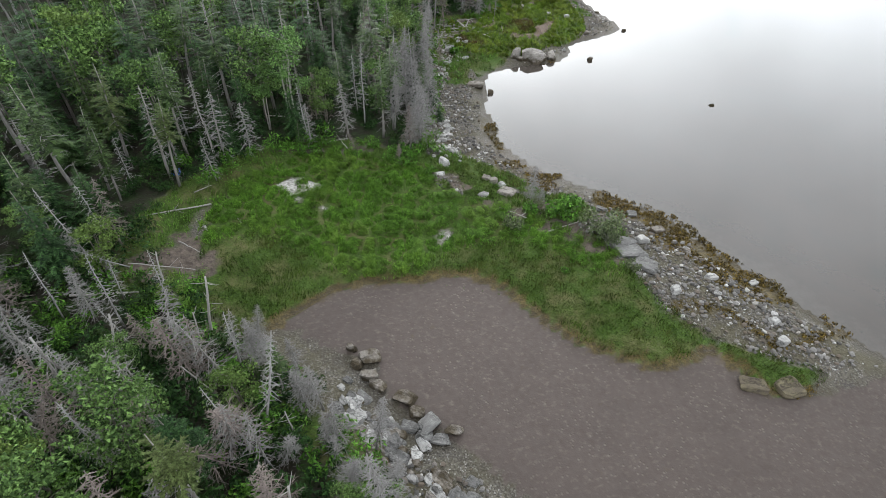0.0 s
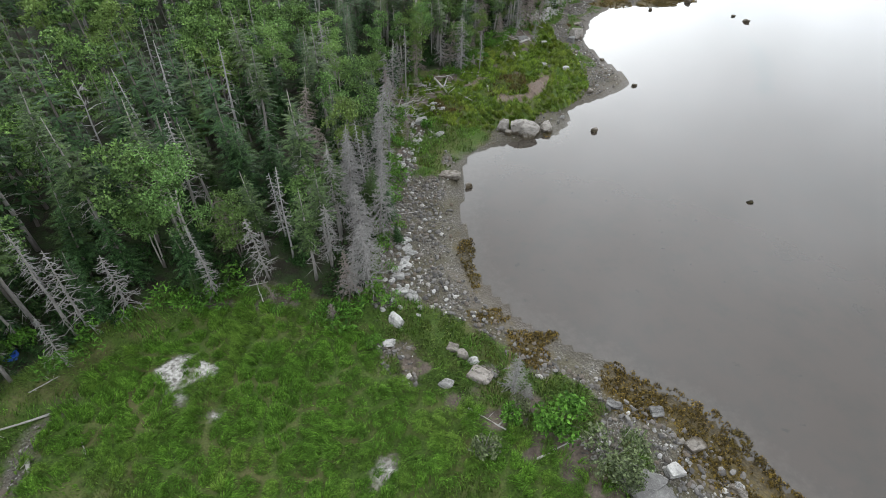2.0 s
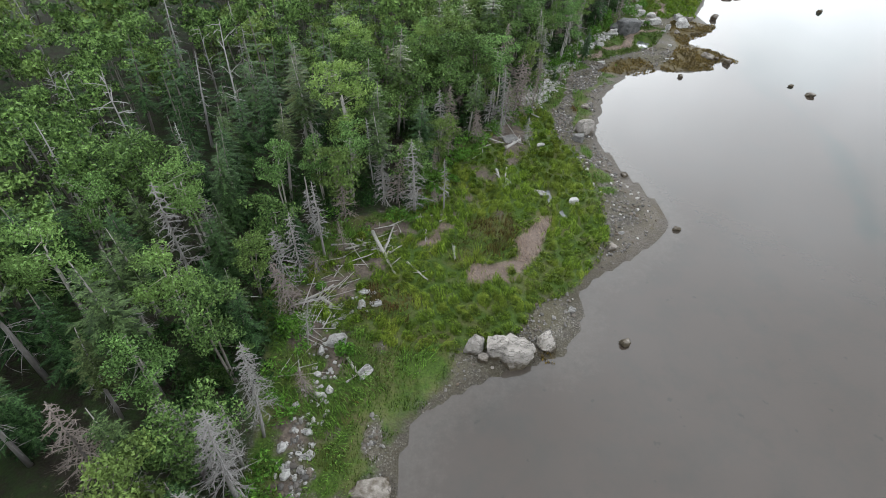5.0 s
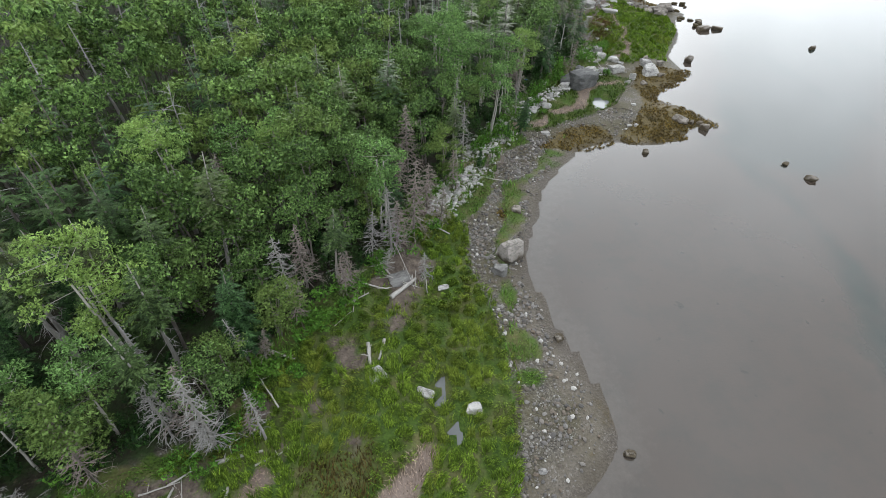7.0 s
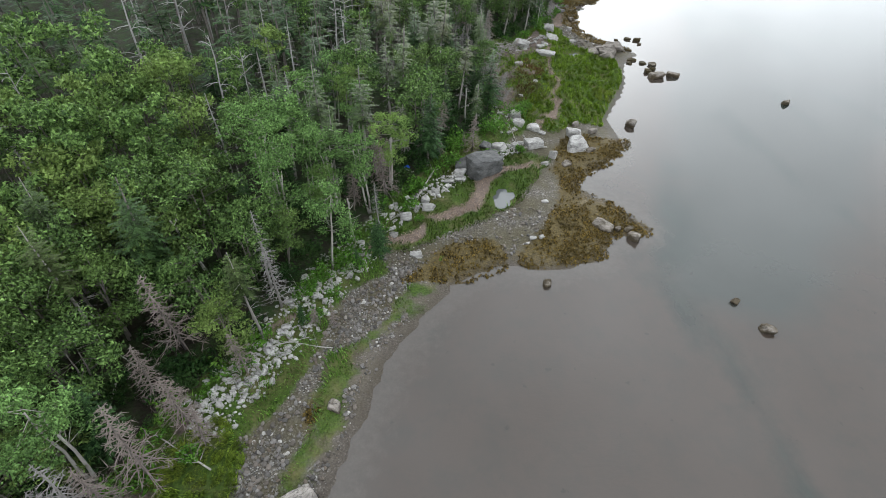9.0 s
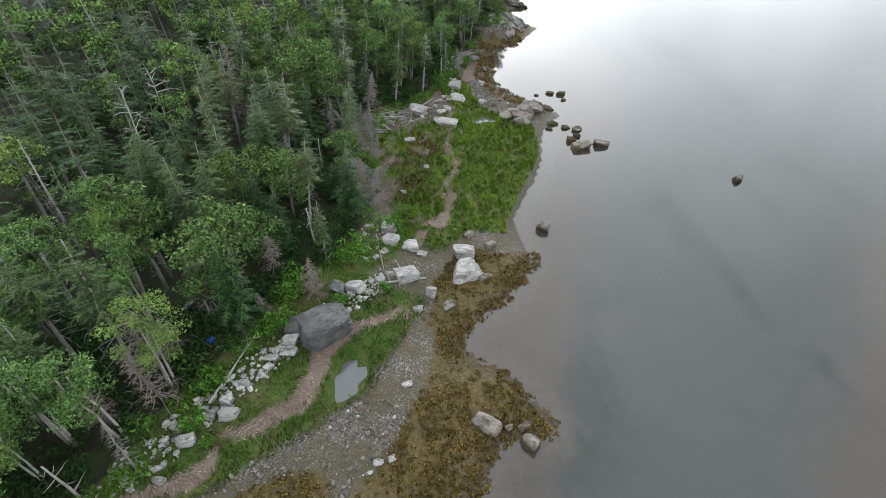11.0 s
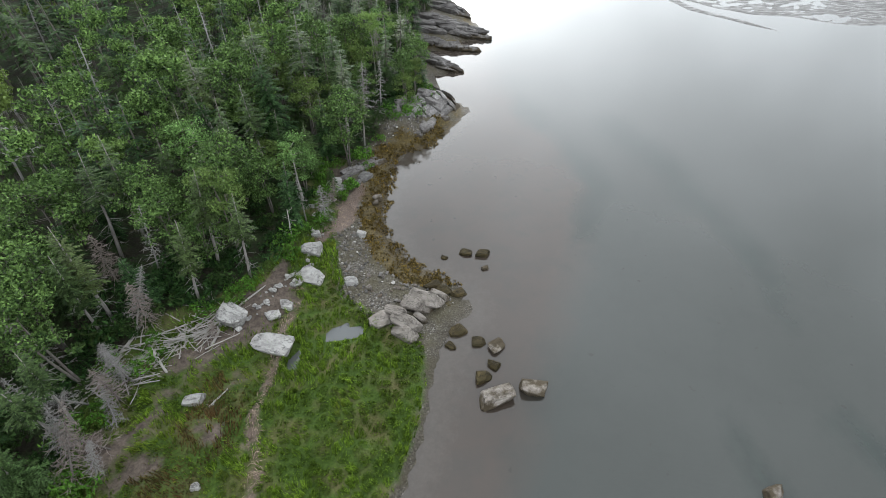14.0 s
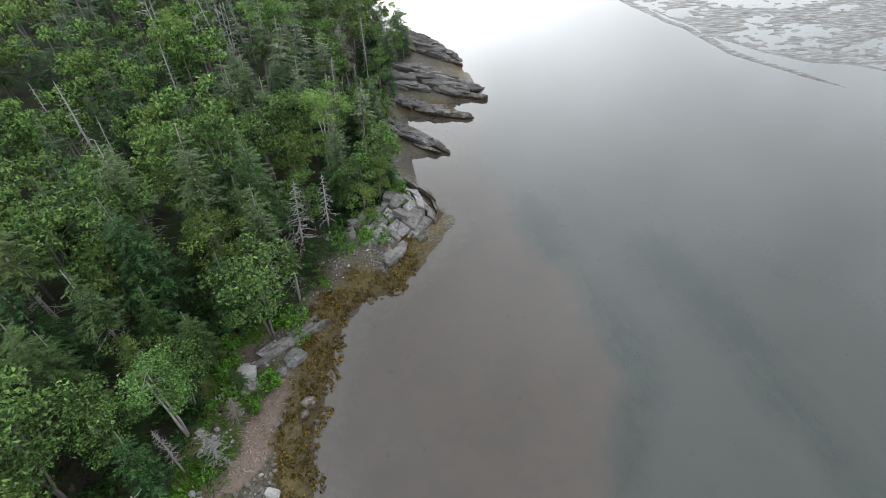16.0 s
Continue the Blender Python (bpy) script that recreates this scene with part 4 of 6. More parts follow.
def broadleaf(seed, h, spread, clumps=26, leaves=29, leaf=0.195, base=0.35, stems=2, limbs=True):
    rng = np.random.default_rng(seed)
    wood, green = Heap(), Heap()
    for s in range(stems):
        line = trunk_line(rng, h * rng.uniform(0.82, 0.97), 0.06)
        if s:
            line = [p + np.array((math.cos(s * 2.3 + seed), math.sin(s * 2.3 + seed), 0)) * (0.12 * s + 0.16 * p[2] / h * spread) for p in line]
        wood.tube(line[:5], [0.011 * h * (1 - 0.88 * k / 5) + 0.008 for k in range(5)], 6 if limbs else 4)
        for c in range(clumps // stems):
            t = base + (1.0 - base) * rng.uniform(0, 1) ** 0.8
            p = at_height(line, t * h * 0.93)
            a = rng.uniform(0, 6.28)
            out = spread * math.sqrt(max(0.05, 1 - ((t - 0.62) / 0.5) ** 2)) * rng.uniform(0.25, 1.0)
            q = p + np.array((math.cos(a) * out, math.sin(a) * out, rng.uniform(0.0, 0.5) * out))
            if limbs:
                wood.tube([p, q], [0.026, 0.006], 3)
            r = spread * rng.uniform(0.28, 0.5)
            n = int((4.4 if limbs else 3.2) * leaves * rng.uniform(0.7, 1.3))
            d = rng.normal(size=(n, 3))
            d /= np.linalg.norm(d, axis=1)[:, None]
            at = q + d * r * (rng.uniform(0, 1, (n, 1)) ** 0.4) * (0.95, 0.95, 0.5)
            axis = rng.normal(size=(n, 3)) + d * 0.5
            axis /= np.linalg.norm(axis, axis=1)[:, None]
            nor = rng.normal(size=(n, 3)) * 0.6 + d * 0.8 + (0, 0, 0.45)
            side = np.cross(axis, nor)
            side /= np.linalg.norm(side, axis=1)[:, None]
            size = (0.52 if limbs else 0.62) * leaf * rng.uniform(0.6, 1.4, (n, 1))
            v = np.stack([at - axis * size, at + side * size * 0.95, at + axis * size], 1).reshape(-1, 3)
            green.add(v, np.arange(n)[:, None] * 3 + (0, 1, 2))
    return wood, green, None


KINDS = {
    "spruce_tree": dict(group="living spruces at the forest edge", label="dark green spruce tree rooted in the forest floor", category="tree", mats=(DARK_BARK, SPRUCE, TWIG),
        make=[spruce(11, 8.2, 1.75, 0.12, 20, 8, 8), spruce(12, 9.4, 1.9, 0.25, 19, 8, 8), spruce(13, 6.6, 1.6, 0.08, 17, 8, 8), spruce(14, 7.6, 1.35, 0.1, 19, 8, 8)]),
    "thin_spruce_tree": dict(group="half bare spruces", label="slender spruce with a bare grey lower trunk and green top", category="tree", mats=(GREY_BARK, SPRUCE_BLUE, TWIG),
        make=[spruce(21, 9.6, 1.5, 0.5, 13, 7, 5, True), spruce(22, 8.4, 1.3, 0.42, 13, 7, 5, True), spruce(23, 10.2, 1.6, 0.58, 12, 7, 5, True)]),
    "dead_spruce_tree": dict(group="dead standing spruces", label="dead grey spruce with bare twigs and no needles", category="tree", mats=(GREY_BARK, None, TWIG),
        make=[dead_spruce(31, 7.0, 1.7, 70, 5, 0.12, True), dead_spruce(32, 8.4, 1.5, 70, 5, 0.3), dead_spruce(33, 5.2, 1.7, 70, 6, 0.05, True)]),
    "brown_dead_spruce_tree": dict(group="brown dead spruces", label="dead spruce with dense brown twigs at the forest edge", category="tree", mats=(DARK_BARK, None, BROWN_TWIG),
        make=[dead_spruce(41, 5.6, 1.75, 90, 7, 0.05, True), dead_spruce(42, 7.2, 1.8, 90, 7, 0.1, True)]),
    "twiggy_dead_spruce_tree": dict(group="dead spruces above the beach", label="dead grey spruce with a dense crown of fine bare twigs", category="tree", mats=(GREY_BARK, None, TWIG),
        make=[dead_spruce(45, 7.4, 1.75, 120, 8, 0.12, True), dead_spruce(46, 6.0, 1.9, 110, 9, 0.04, True), dead_spruce(47, 8.6, 1.7, 110, 8, 0.3, True)]),
    "bare_pole_tree": dict(group="bleached poles of the dying corner", label="leaning bleached tree trunk with short bare broken branches", category="dead tree", mats=(POLE_BARK, None, POLE_BARK),
        make=[dead_spruce(91, 7.6, 1.1, 60, 4, 0.2, False, 0.009), dead_spruce(92, 6.4, 1.3, 60, 5, 0.15, False, 0.009), dead_spruce(93, 8.4, 1.0, 64, 4, 0.3, False, 0.009)]),
    "birch_tree": dict(group="pale green birches", label="birch tree with pale bark and light green leaves", category="tree", mats=(BIRCH_BARK, BIRCH, None),
        make=[broadleaf(51, 9.0, 1.9, stems=2), broadleaf(52, 8.0, 1.7, 22), broadleaf(53, 10.0, 2.1, 28, stems=3)]),
    "maple_tree": dict(group="round leafy trees", label="leafy green broadleaf tree with a rounded crown", category="tree", mats=(DARK_BARK, MAPLE, None),
        make=[broadleaf(61, 8.0, 2.3, 30, 25, 0.24, 0.25, 2), broadleaf(62, 6.5, 2.0, 28, 24, 0.23, 0.2, 3), broadleaf(63, 9.0, 1.8, 28, 25, 0.225, 0.3, 2)]),
    "snag": dict(group="bare broken trunks", label="bare bleached tree trunk standing without branches", category="dead tree", mats=(DRIFT, None, None), make=[snag(71, 6.0), snag(72, 4.5)]),
}


def tree_thing(kind, k):
    """One tree of a kind at the origin: an empty with trunk, crown and dead boughs."""
    info = KINDS[kind]
    root = tagged(new(kind), info["label"], info["category"], info["group"])
    for name, heap, mat in zip(("trunk", "crown", "dead_branching"), info["make"][k], info["mats"]):
        if heap and heap.count:
            part("leafless_crown" if name == "dead_branching" and not info["make"][k][1] else name, heap.mesh(kind + "_" + name, mat, name == "trunk"), root)
    return root


THINGS = {(kind, k): None for kind in KINDS for k in range(len(KINDS[kind]["make"]))}


def plant(kind, k, x, y, size, turn, lean=(0, 0)):
    m = pose(x, y, height(x, y), lean[0], lean[1], turn) @ Matrix.Scale(size, 4)
    if THINGS[kind, k] is None:
        THINGS[kind, k] = tree_thing(kind, k)
        THINGS[kind, k].matrix_world = m
        return THINGS[kind, k]
    ob = copy_thing(THINGS[kind, k], m)
    ob.matrix_basis = m
    return ob


FAR_MAKE = {
    "spruce": (spruce(81, 8.4, 1.9, 0.25, 10, 6, 3), spruce(82, 7.0, 1.7, 0.2, 10, 6, 3), spruce(83, 9.6, 1.9, 0.4, 9, 6, 3)),
    "leafy": (broadleaf(84, 8.0, 2.2, 20, 20, 0.255, 0.35, 2, False), broadleaf(85, 9.2, 2.0, 20, 20, 0.25, 0.4, 2, False), broadleaf(87, 6.8, 2.2, 20, 20, 0.26, 0.3, 2, False)),
    "distant": (broadleaf(88, 8.2, 2.3, 14, 20, 0.29, 0.4, 1, False), broadleaf(89, 7.2, 2.2, 14, 20, 0.29, 0.35, 1, False)),
    "dead": (dead_spruce(86, 9.2, 1.3, 36, 3, 0.3), snag_with_limbs(87, 9.6), snag_with_limbs(88, 8.6)),
}


def joined(name, heaps_at, mat, label, category, smooth=False):
    """Many alike trees' meshes as one piece of stuff, each with its own tint."""
    vs, fs, ts, n = [], [], [], 0
    for (v, f), m, tint in heaps_at:
        m = np.array(m)
        vs.append(v @ m[:3, :3].T + m[:3, 3])
        fs.append(f + n)
        ts.append(np.full(len(v), tint, np.float32))
        n += len(v)
    me = tri_mesh(name, np.concatenate(vs), np.concatenate(fs), [mat], smooth)
    me.attributes.new("tint", "FLOAT", "POINT").data.foreach_set("value", np.concatenate(ts))
    return tagged(new(name, me), label, category, kind="stuff")


def grow_forest():
    rng = np.random.default_rng(5)
    step = 2.55
    gx, gy = np.meshgrid(np.arange(-95, 70, step), np.arange(-14, 262, step))
    x = (gx + rng.uniform(-1.1, 1.1, gx.shape)).ravel()
    y = (gy + rng.uniform(-1.1, 1.1, gy.shape)).ravel()
    p = plan(x, y)
    keep = (p["wood"] > 0.4) & (p["wood"] < 66) & ((p["wood"] < 26) | (rng.random(len(x)) < np.where(p["wood"] < 44, 0.55, 0.34)))
    x, y, wood, z = x[keep], y[keep], p["wood"][keep], p["z"][keep]
    patch, green = lattice(x, y, 11, 31), lattice(x, y, 6, 32)
    far = {k: [] for k in ("spruce_trunk", "spruce_crown", "leafy_trunk", "leafy_crown", "dead_trunk", "dead_twigs")}
    for a, b, w, h, pt, gr in zip(x, y, wood, z, patch, green):
        size, turn, r = rng.uniform(0.75, 1.15), rng.uniform(0, 360), rng.random()
        lean = tuple(rng.normal(0, 3, 2))
        size *= 0.72 + 0.28 * min(w / 6, 1)
        corner = b < 26 and a > -34
        if corner:
            size *= 0.75
        dying = (0.9 if corner else 0.5 if b < 96 else 0.34) * max(0.15, 1 - w / (30 if corner else 11))
        leafy = 0.72 if corner else float(np.interp(b, [40, 68, 80, 125, 135, 155, 168], [0.1, 0.22, 0.5, 0.5, 0.12, 0.13, 0.22])) + (0.3 if b > 64 else 0.12) * (pt > 0.55)
        if (a + 8) ** 2 + (b - 89) ** 2 < 90:
            leafy = 0.05
        if w < 12.5:
            if r < dying:
                kind = ("dead_spruce_tree", "bare_pole_tree", "brown_dead_spruce_tree", "bare_pole_tree" if corner else "thin_spruce_tree", "snag")[rng.integers(5)]
            elif r < dying + (1 - dying) * leafy:
                kind = "birch_tree" if gr > (0.62 if b < 128 else 0.8) else "maple_tree"
            else:
                kind = "thin_spruce_tree" if rng.random() < 0.33 else "spruce_tree"
            plant(kind, int(rng.integers(len(KINDS[kind]["make"]))), a, b, size, turn, lean)
            continue
        m = pose(a, b, h, lean[0], lean[1], turn) @ Matrix.Scale(size * (1.0 if w < 28 else 1.2), 4)
        kind = "dead" if r < 0.15 else "leafy" if r < 0.15 + leafy * 0.95 else "spruce"
        pool = FAR_MAKE["distant" if kind == "leafy" and w > 28 else kind]
        wd, gn, tw = pool[int(rng.integers(len(pool)))]
        tint = rng.random()
        far[kind + "_trunk"].append((wd.done(), m, tint))
        if kind == "dead":
            far["dead_twigs"].append((tw.done(), m, tint))
        else:
            far[kind + "_crown"].append((gn.done(), m, tint))
    # the dying corner in the south: crowded dead poles and scrub
    for _ in range(330):
        a, b = rng.uniform(-36, 4), rng.uniform(-6, 30)
        q = plan(np.array([a]), np.array([b]))
        if not 0.2 < q["wood"][0] < 17 or q["shore"][0] < 1.2:
            continue
        kind = ("bare_pole_tree", "bare_pole_tree", "dead_spruce_tree", "snag", "twiggy_dead_spruce_tree", "maple_tree", "bare_pole_tree", "birch_tree", "brown_dead_spruce_tree")[int(rng.integers(9))]
        plant(kind, int(rng.integers(len(KINDS[kind]["make"]))), a, b, rng.uniform(0.28, 0.5) if kind in ("birch_tree", "maple_tree") else rng.uniform(0.45, 0.95), rng.uniform(0, 360), tuple(rng.normal(0, 13 if kind == "bare_pole_tree" else 9, 2)))
    joined("inland_trunks", far["spruce_trunk"] + far["leafy_trunk"], DARK_BARK, "grey trunks of the inland forest", "trunks")
    joined("inland_spruce_crowns", far["spruce_crown"], SPRUCE, "dark green spruce tops of the inland forest", "forest")
    joined("inland_leafy_crowns", far["leafy_crown"], HIGH_LEAF, "light green leafy crowns of the inland forest", "forest")
    joined("inland_dead_trunks", far["dead_trunk"], POLE_BARK, "pale bare trunks standing dead in the forest", "trunks")
    joined("inland_dead_twigs", far["dead_twigs"], POLE_BARK, "bare grey twigs of dead inland spruces", "forest")


grow_forest()
for kind, k, x, y, s in (("birch_tree", 2, -13.2, 46.7, 1.0), ("birch_tree", 1, -15.4, 46.5, 0.75), ("maple_tree", 0, 32.3, 127.3, 1.05), ("birch_tree", 0, 51.9, 167.1, 0.8), ("maple_tree", 0, 55.9, 173.4, 0.95), ("thin_spruce_tree", 0, 4.1, 86, 0.9), ("maple_tree", 1, 1.2, 81.3, 0.95), ("birch_tree", 0, 15.1, 98, 0.95),
        ("maple_tree", 1, 62.4, 182.7, 0.6), ("maple_tree", 2, 63.7, 185.8, 0.55), ("spruce_tree", 2, 64.8, 187.7, 0.6), ("maple_tree", 0, 64.3, 191.1, 0.6), ("spruce_tree", 0, 64.5, 196, 0.65), ("maple_tree", 1, 65, 199.3, 0.6), ("spruce_tree", 3, 66.6, 205.1, 0.6), ("maple_tree", 2, 67.6, 210.8, 0.6), ("spruce_tree", 2, 69.7, 216.6, 0.65)):
    plant(kind, k, x, y, s, 61 * x)


# ---- rocks ----
ROCK_LOOK = {
    "p": ("boulder", PALE_STONE, "pale weathered granite boulder lying on the shore"),
    "t": ("shore_rock", TAN_STONE, "tan rock with dark weed round its foot"),
    "b": ("boulder", WARM_STONE, "pale warm grey boulder with dark cracks at the waterline"),
    "l": ("shore_rock", TAN_STONE, "long split tan slab leaning on its neighbours"),
    "s": ("slate_block", SLATE_STONE, "grey layered slate block among beach stones"),
    "d": ("boulder", DARK_BOULDER, "large dark grey lichen-covered boulder beneath the trees"),
    "g": ("boulder", PALE_STONE, "grey and white speckled boulder at the forest edge"),
    "w": ("shore_rock", WEED_ROCK, "low rock covered with dark brown rockweed"),
    "m": ("mud_bank", MUD_BANK, "slumped clod of dark marsh mud at the edge of the flat"),
}
SPIT_ROCKS = [("s", 13.6, 31.7, 2.3, 0.9), ("s", 14, 30.9, 2.4, 0.7), ("s", 14.5, 30.2, 1.5, 0.5), ("s", 14.7, 29.4, 1.9, 0.6), ("s", 13.1, 32.4, 1.4, 0.6), ("p", 15.5, 32.3, 1.1, 0.6), ("t", 17.3, 33.8, 1.2, 0.5), ("t", 18.5, 31.3, 0.9, 0.4), ("p", 19.2, 28.4, 0.8, 0.5),
    ("p", 22.3, 28.1, 0.7, 0.3), ("p", 3.8, 37.5, 0.9, 0.4), ("t", 5.9, 38.2, 1.6, 0.6), ("t", 4.9, 39.6, 0.8, 0.7), ("p", 5.5, 39.2, 0.7, 0.5), ("t", 4.3, 40.2, 0.8, 0.4),
    ("p", 0.7, 42.2, 1.2, 0.6), ("p", 0.3, 40.4, 0.9, 0.3), ("t", 5, 60.2, 2.2, 0.8), ("t", 6.5, 58.6, 0.8, 0.5), ("s", 15.9, 35.9, 0.9, 0.4), ("s", 13.5, 36.3, 1.0, 0.4)]
BANK_ROCKS = [("t", -4.3, 21.8, 1.3, 0.6), ("t", -5, 21.3, 0.8, 0.5), ("t", -5.4, 22.4, 0.7, 0.5), ("t", -4.2, 20.5, 1.0, 0.6), ("t", -3.7, 19.9, 1.1, 0.4), ("t", -2.1, 19.1, 1.4, 0.5),
    ("t", -1.5, 18.2, 1.0, 0.4), ("s", -0.8, 17.4, 1.3, 0.5), ("t", 0.6, 17.1, 1.0, 0.4), ("s", -0.2, 16.6, 1.1, 0.4), ("s", -1, 16.8, 1.1, 0.4), ("s", -1.8, 17.3, 1.1, 0.4),
    ("p", 16.1, 26.9, 1.0, 0.5), ("p", 21.4, 22.6, 0.9, 0.6), ("p", 21.6, 24.2, 0.8, 0.3), ("p", 18.8, 26.6, 0.6, 0.4), ("p", 18.6, 31.5, 0.7, 0.4), ("m", 18.2, 19.8, 1.6, 0.5), ("m", 20.2, 19.6, 1.7, 0.5)]
COVE_ROCKS = [("b", 10.7, 68.6, 1.1, 1.6), ("t", 11.2, 68.0, 0.7, 0.7), ("b", 12.2, 68.4, 1.5, 1.8), ("b", 13.3, 68.1, 2.1, 1.7), ("t", 14.3, 68.4, 0.9, 0.6), ("b", 15.5, 69.1, 1.4, 1.2), ("t", 20.7, 69.2, 0.7, 0.5), ("b", 24.7, 96.8, 2.0, 1.9), ("s", 23.5, 94.9, 1.3, 1.0), ("p", 20.3, 83.5, 1.0, 0.6),
    ("p", 17.7, 84.6, 1.1, 0.4), ("p", 14.9, 85.8, 1.2, 0.4), ("p", 2.2, 68.9, 1.2, 1.0), ("p", 4.5, 72.1, 0.6, 0.4), ("p", 4.1, 66.8, 1.0, 0.4),
    ("t", 55.2, 106.4, 1.1, 0.5), ("t", 54.3, 109, 0.8, 0.3), ("t", 22.3, 78.2, 0.8, 0.6), ("p", 17.8, 72, 0.6, 0.4), ("s", 16.3, 93.7, 1.6, 0.6)]
BEACH_ROCKS = [("t", 26.2, 102.3, 1.0, 0.5), ("p", 19.3, 92.9, 0.8, 0.3), ("t", 26.6, 88.8, 0.7, 0.4), ("p", 23.6, 80, 0.5, 0.3), ("t", 41, 111.6, 0.8, 0.4), ("p", 31.4, 114.8, 1.0, 0.3),
    ("t", 28.6, 80.8, 0.7, 0.35), ("w", 31.6, 56.6, 0.8, 0.3)]
MID_ROCKS = [("d", 37.9, 125.3, 3.5, 2.0), ("d", 36.4, 125.6, 1.7, 1.5), ("p", 40.1, 128.9, 1.4, 1.2), ("p", 41.7, 129.7, 0.9, 0.6), ("p", 35.8, 124.8, 1.2, 0.7), ("p", 35.7, 124, 1.2, 0.4), ("p", 34.7, 123.7, 1.0, 0.3),
    ("p", 32.7, 120.1, 1.2, 0.6), ("p", 32.4, 121, 0.8, 0.5), ("p", 30.8, 118.7, 1.0, 0.7), ("p", 29.7, 116.8, 0.8, 0.5), ("p", 31.6, 120.1, 0.7, 0.4), ("p", 33.4, 122, 0.8, 0.7), ("t", 47.1, 117.8, 1.8, 1.0),
    ("t", 48.4, 117.4, 0.6, 0.5), ("t", 49.3, 117.4, 0.9, 0.3), ("t", 49.3, 116.3, 1.1, 0.7), ("p", 42.9, 120.8, 0.7, 0.3), ("p", 41.6, 116.4, 0.5, 0.3)]
MORE_MID_ROCKS = [("p", 40.9, 116.3, 0.6, 0.3), ("p", 45.3, 128.1, 1.0, 0.9), ("p", 44.2, 126.8, 0.8, 0.5), ("t", 46.4, 127, 1.1, 0.5), ("t", 76.5, 139.4, 1.2, 0.6), ("d", 38.8, 129, 1.3, 0.8)]
NORTH_ROCKS = [("p", 48.1, 129.9, 2.6, 1.6), ("p", 48.3, 131.8, 1.9, 1.6), ("p", 44.3, 133.1, 1.5, 0.8), ("p", 43.8, 129.9, 1.8, 1.1), ("p", 42.8, 135, 1.3, 1.1), ("p", 42.9, 133.9, 1.4, 0.9), ("p", 42.5, 130.4, 0.8, 0.3),
    ("t", 49.5, 129.4, 1.1, 0.4), ("t", 49.2, 134.1, 0.8, 0.7), ("t", 50.7, 132.8, 0.9, 0.7), ("t", 55.7, 134.7, 1.2, 1.0), ("p", 47, 144.4, 0.6, 0.4), ("p", 44.5, 140.5, 0.6, 0.3), ("p", 48.2, 135.2, 0.5, 0.2), ("p", 45.1, 132.2, 0.8, 0.3)]
FAR_ROCKS = [("t", 57.2, 154, 1.7, 1.0), ("l", 58.7, 152.9, 2.4, 1.0), ("l", 59.1, 153.7, 2.5, 1.3), ("l", 58.5, 154.6, 2.0, 1.2), ("l", 59.9, 155.1, 2.3, 1.3), ("l", 60.8, 155.5, 2.7, 1.5), ("l", 61.6, 156.1, 1.8, 0.9), ("l", 60, 154.1, 1.2, 0.6), ("p", 50.3, 153, 2.6, 0.9), ("g", 52.5, 159.1, 2.3, 1.0),
    ("g", 52.5, 161.5, 1.9, 1.2), ("g", 47.3, 155.6, 2.4, 1.5), ("t", 63.6, 147.4, 2.4, 1.0), ("t", 66, 147.6, 1.8, 0.8), ("w", 64.4, 160.4, 1.3, 0.5), ("w", 65.7, 160, 1.4, 0.6), ("w", 62.6, 160.1, 0.7, 0.3),
    ("t", 65.5, 158.4, 0.6, 0.3), ("p", 55.4, 158.2, 1.1, 0.4), ("t", 56.6, 157.4, 0.6, 0.5), ("g", 46, 149.7, 1.3, 0.5), ("p", 50.1, 155.5, 1.1, 0.5)]
MORE_FAR_ROCKS = [("p", 50.9, 156.3, 1.0, 0.4), ("p", 51.5, 158.1, 0.8, 0.4), ("w", 63, 156.1, 1.5, 0.5), ("w", 62.3, 152.7, 1.6, 0.5), ("w", 63.5, 151.6, 1.2, 0.4), ("w", 63.1, 148.9, 1.6, 0.7), ("w", 62, 156.5, 1.5, 0.5),
    ("w", 61.6, 151.6, 1.0, 0.4), ("w", 64, 149.7, 1.1, 0.6), ("w", 61.2, 157.1, 1.6, 0.5), ("t", 64.6, 151, 1.2, 0.4), ("p", 56.4, 163.5, 0.9, 0.6), ("t", 58.1, 168.7, 1.0, 0.5), ("t", 57.8, 168, 0.7, 0.5),
    ("p", 54.3, 170.9, 1.6, 0.8), ("p", 54.8, 170.2, 1.2, 0.4), ("p", 52.9, 163.5, 0.8, 0.5), ("s", 56.3, 170.8, 1.1, 0.5), ("s", 57.1, 171.9, 1.5, 0.6), ("s", 54.2, 169.8, 0.9, 0.5)]


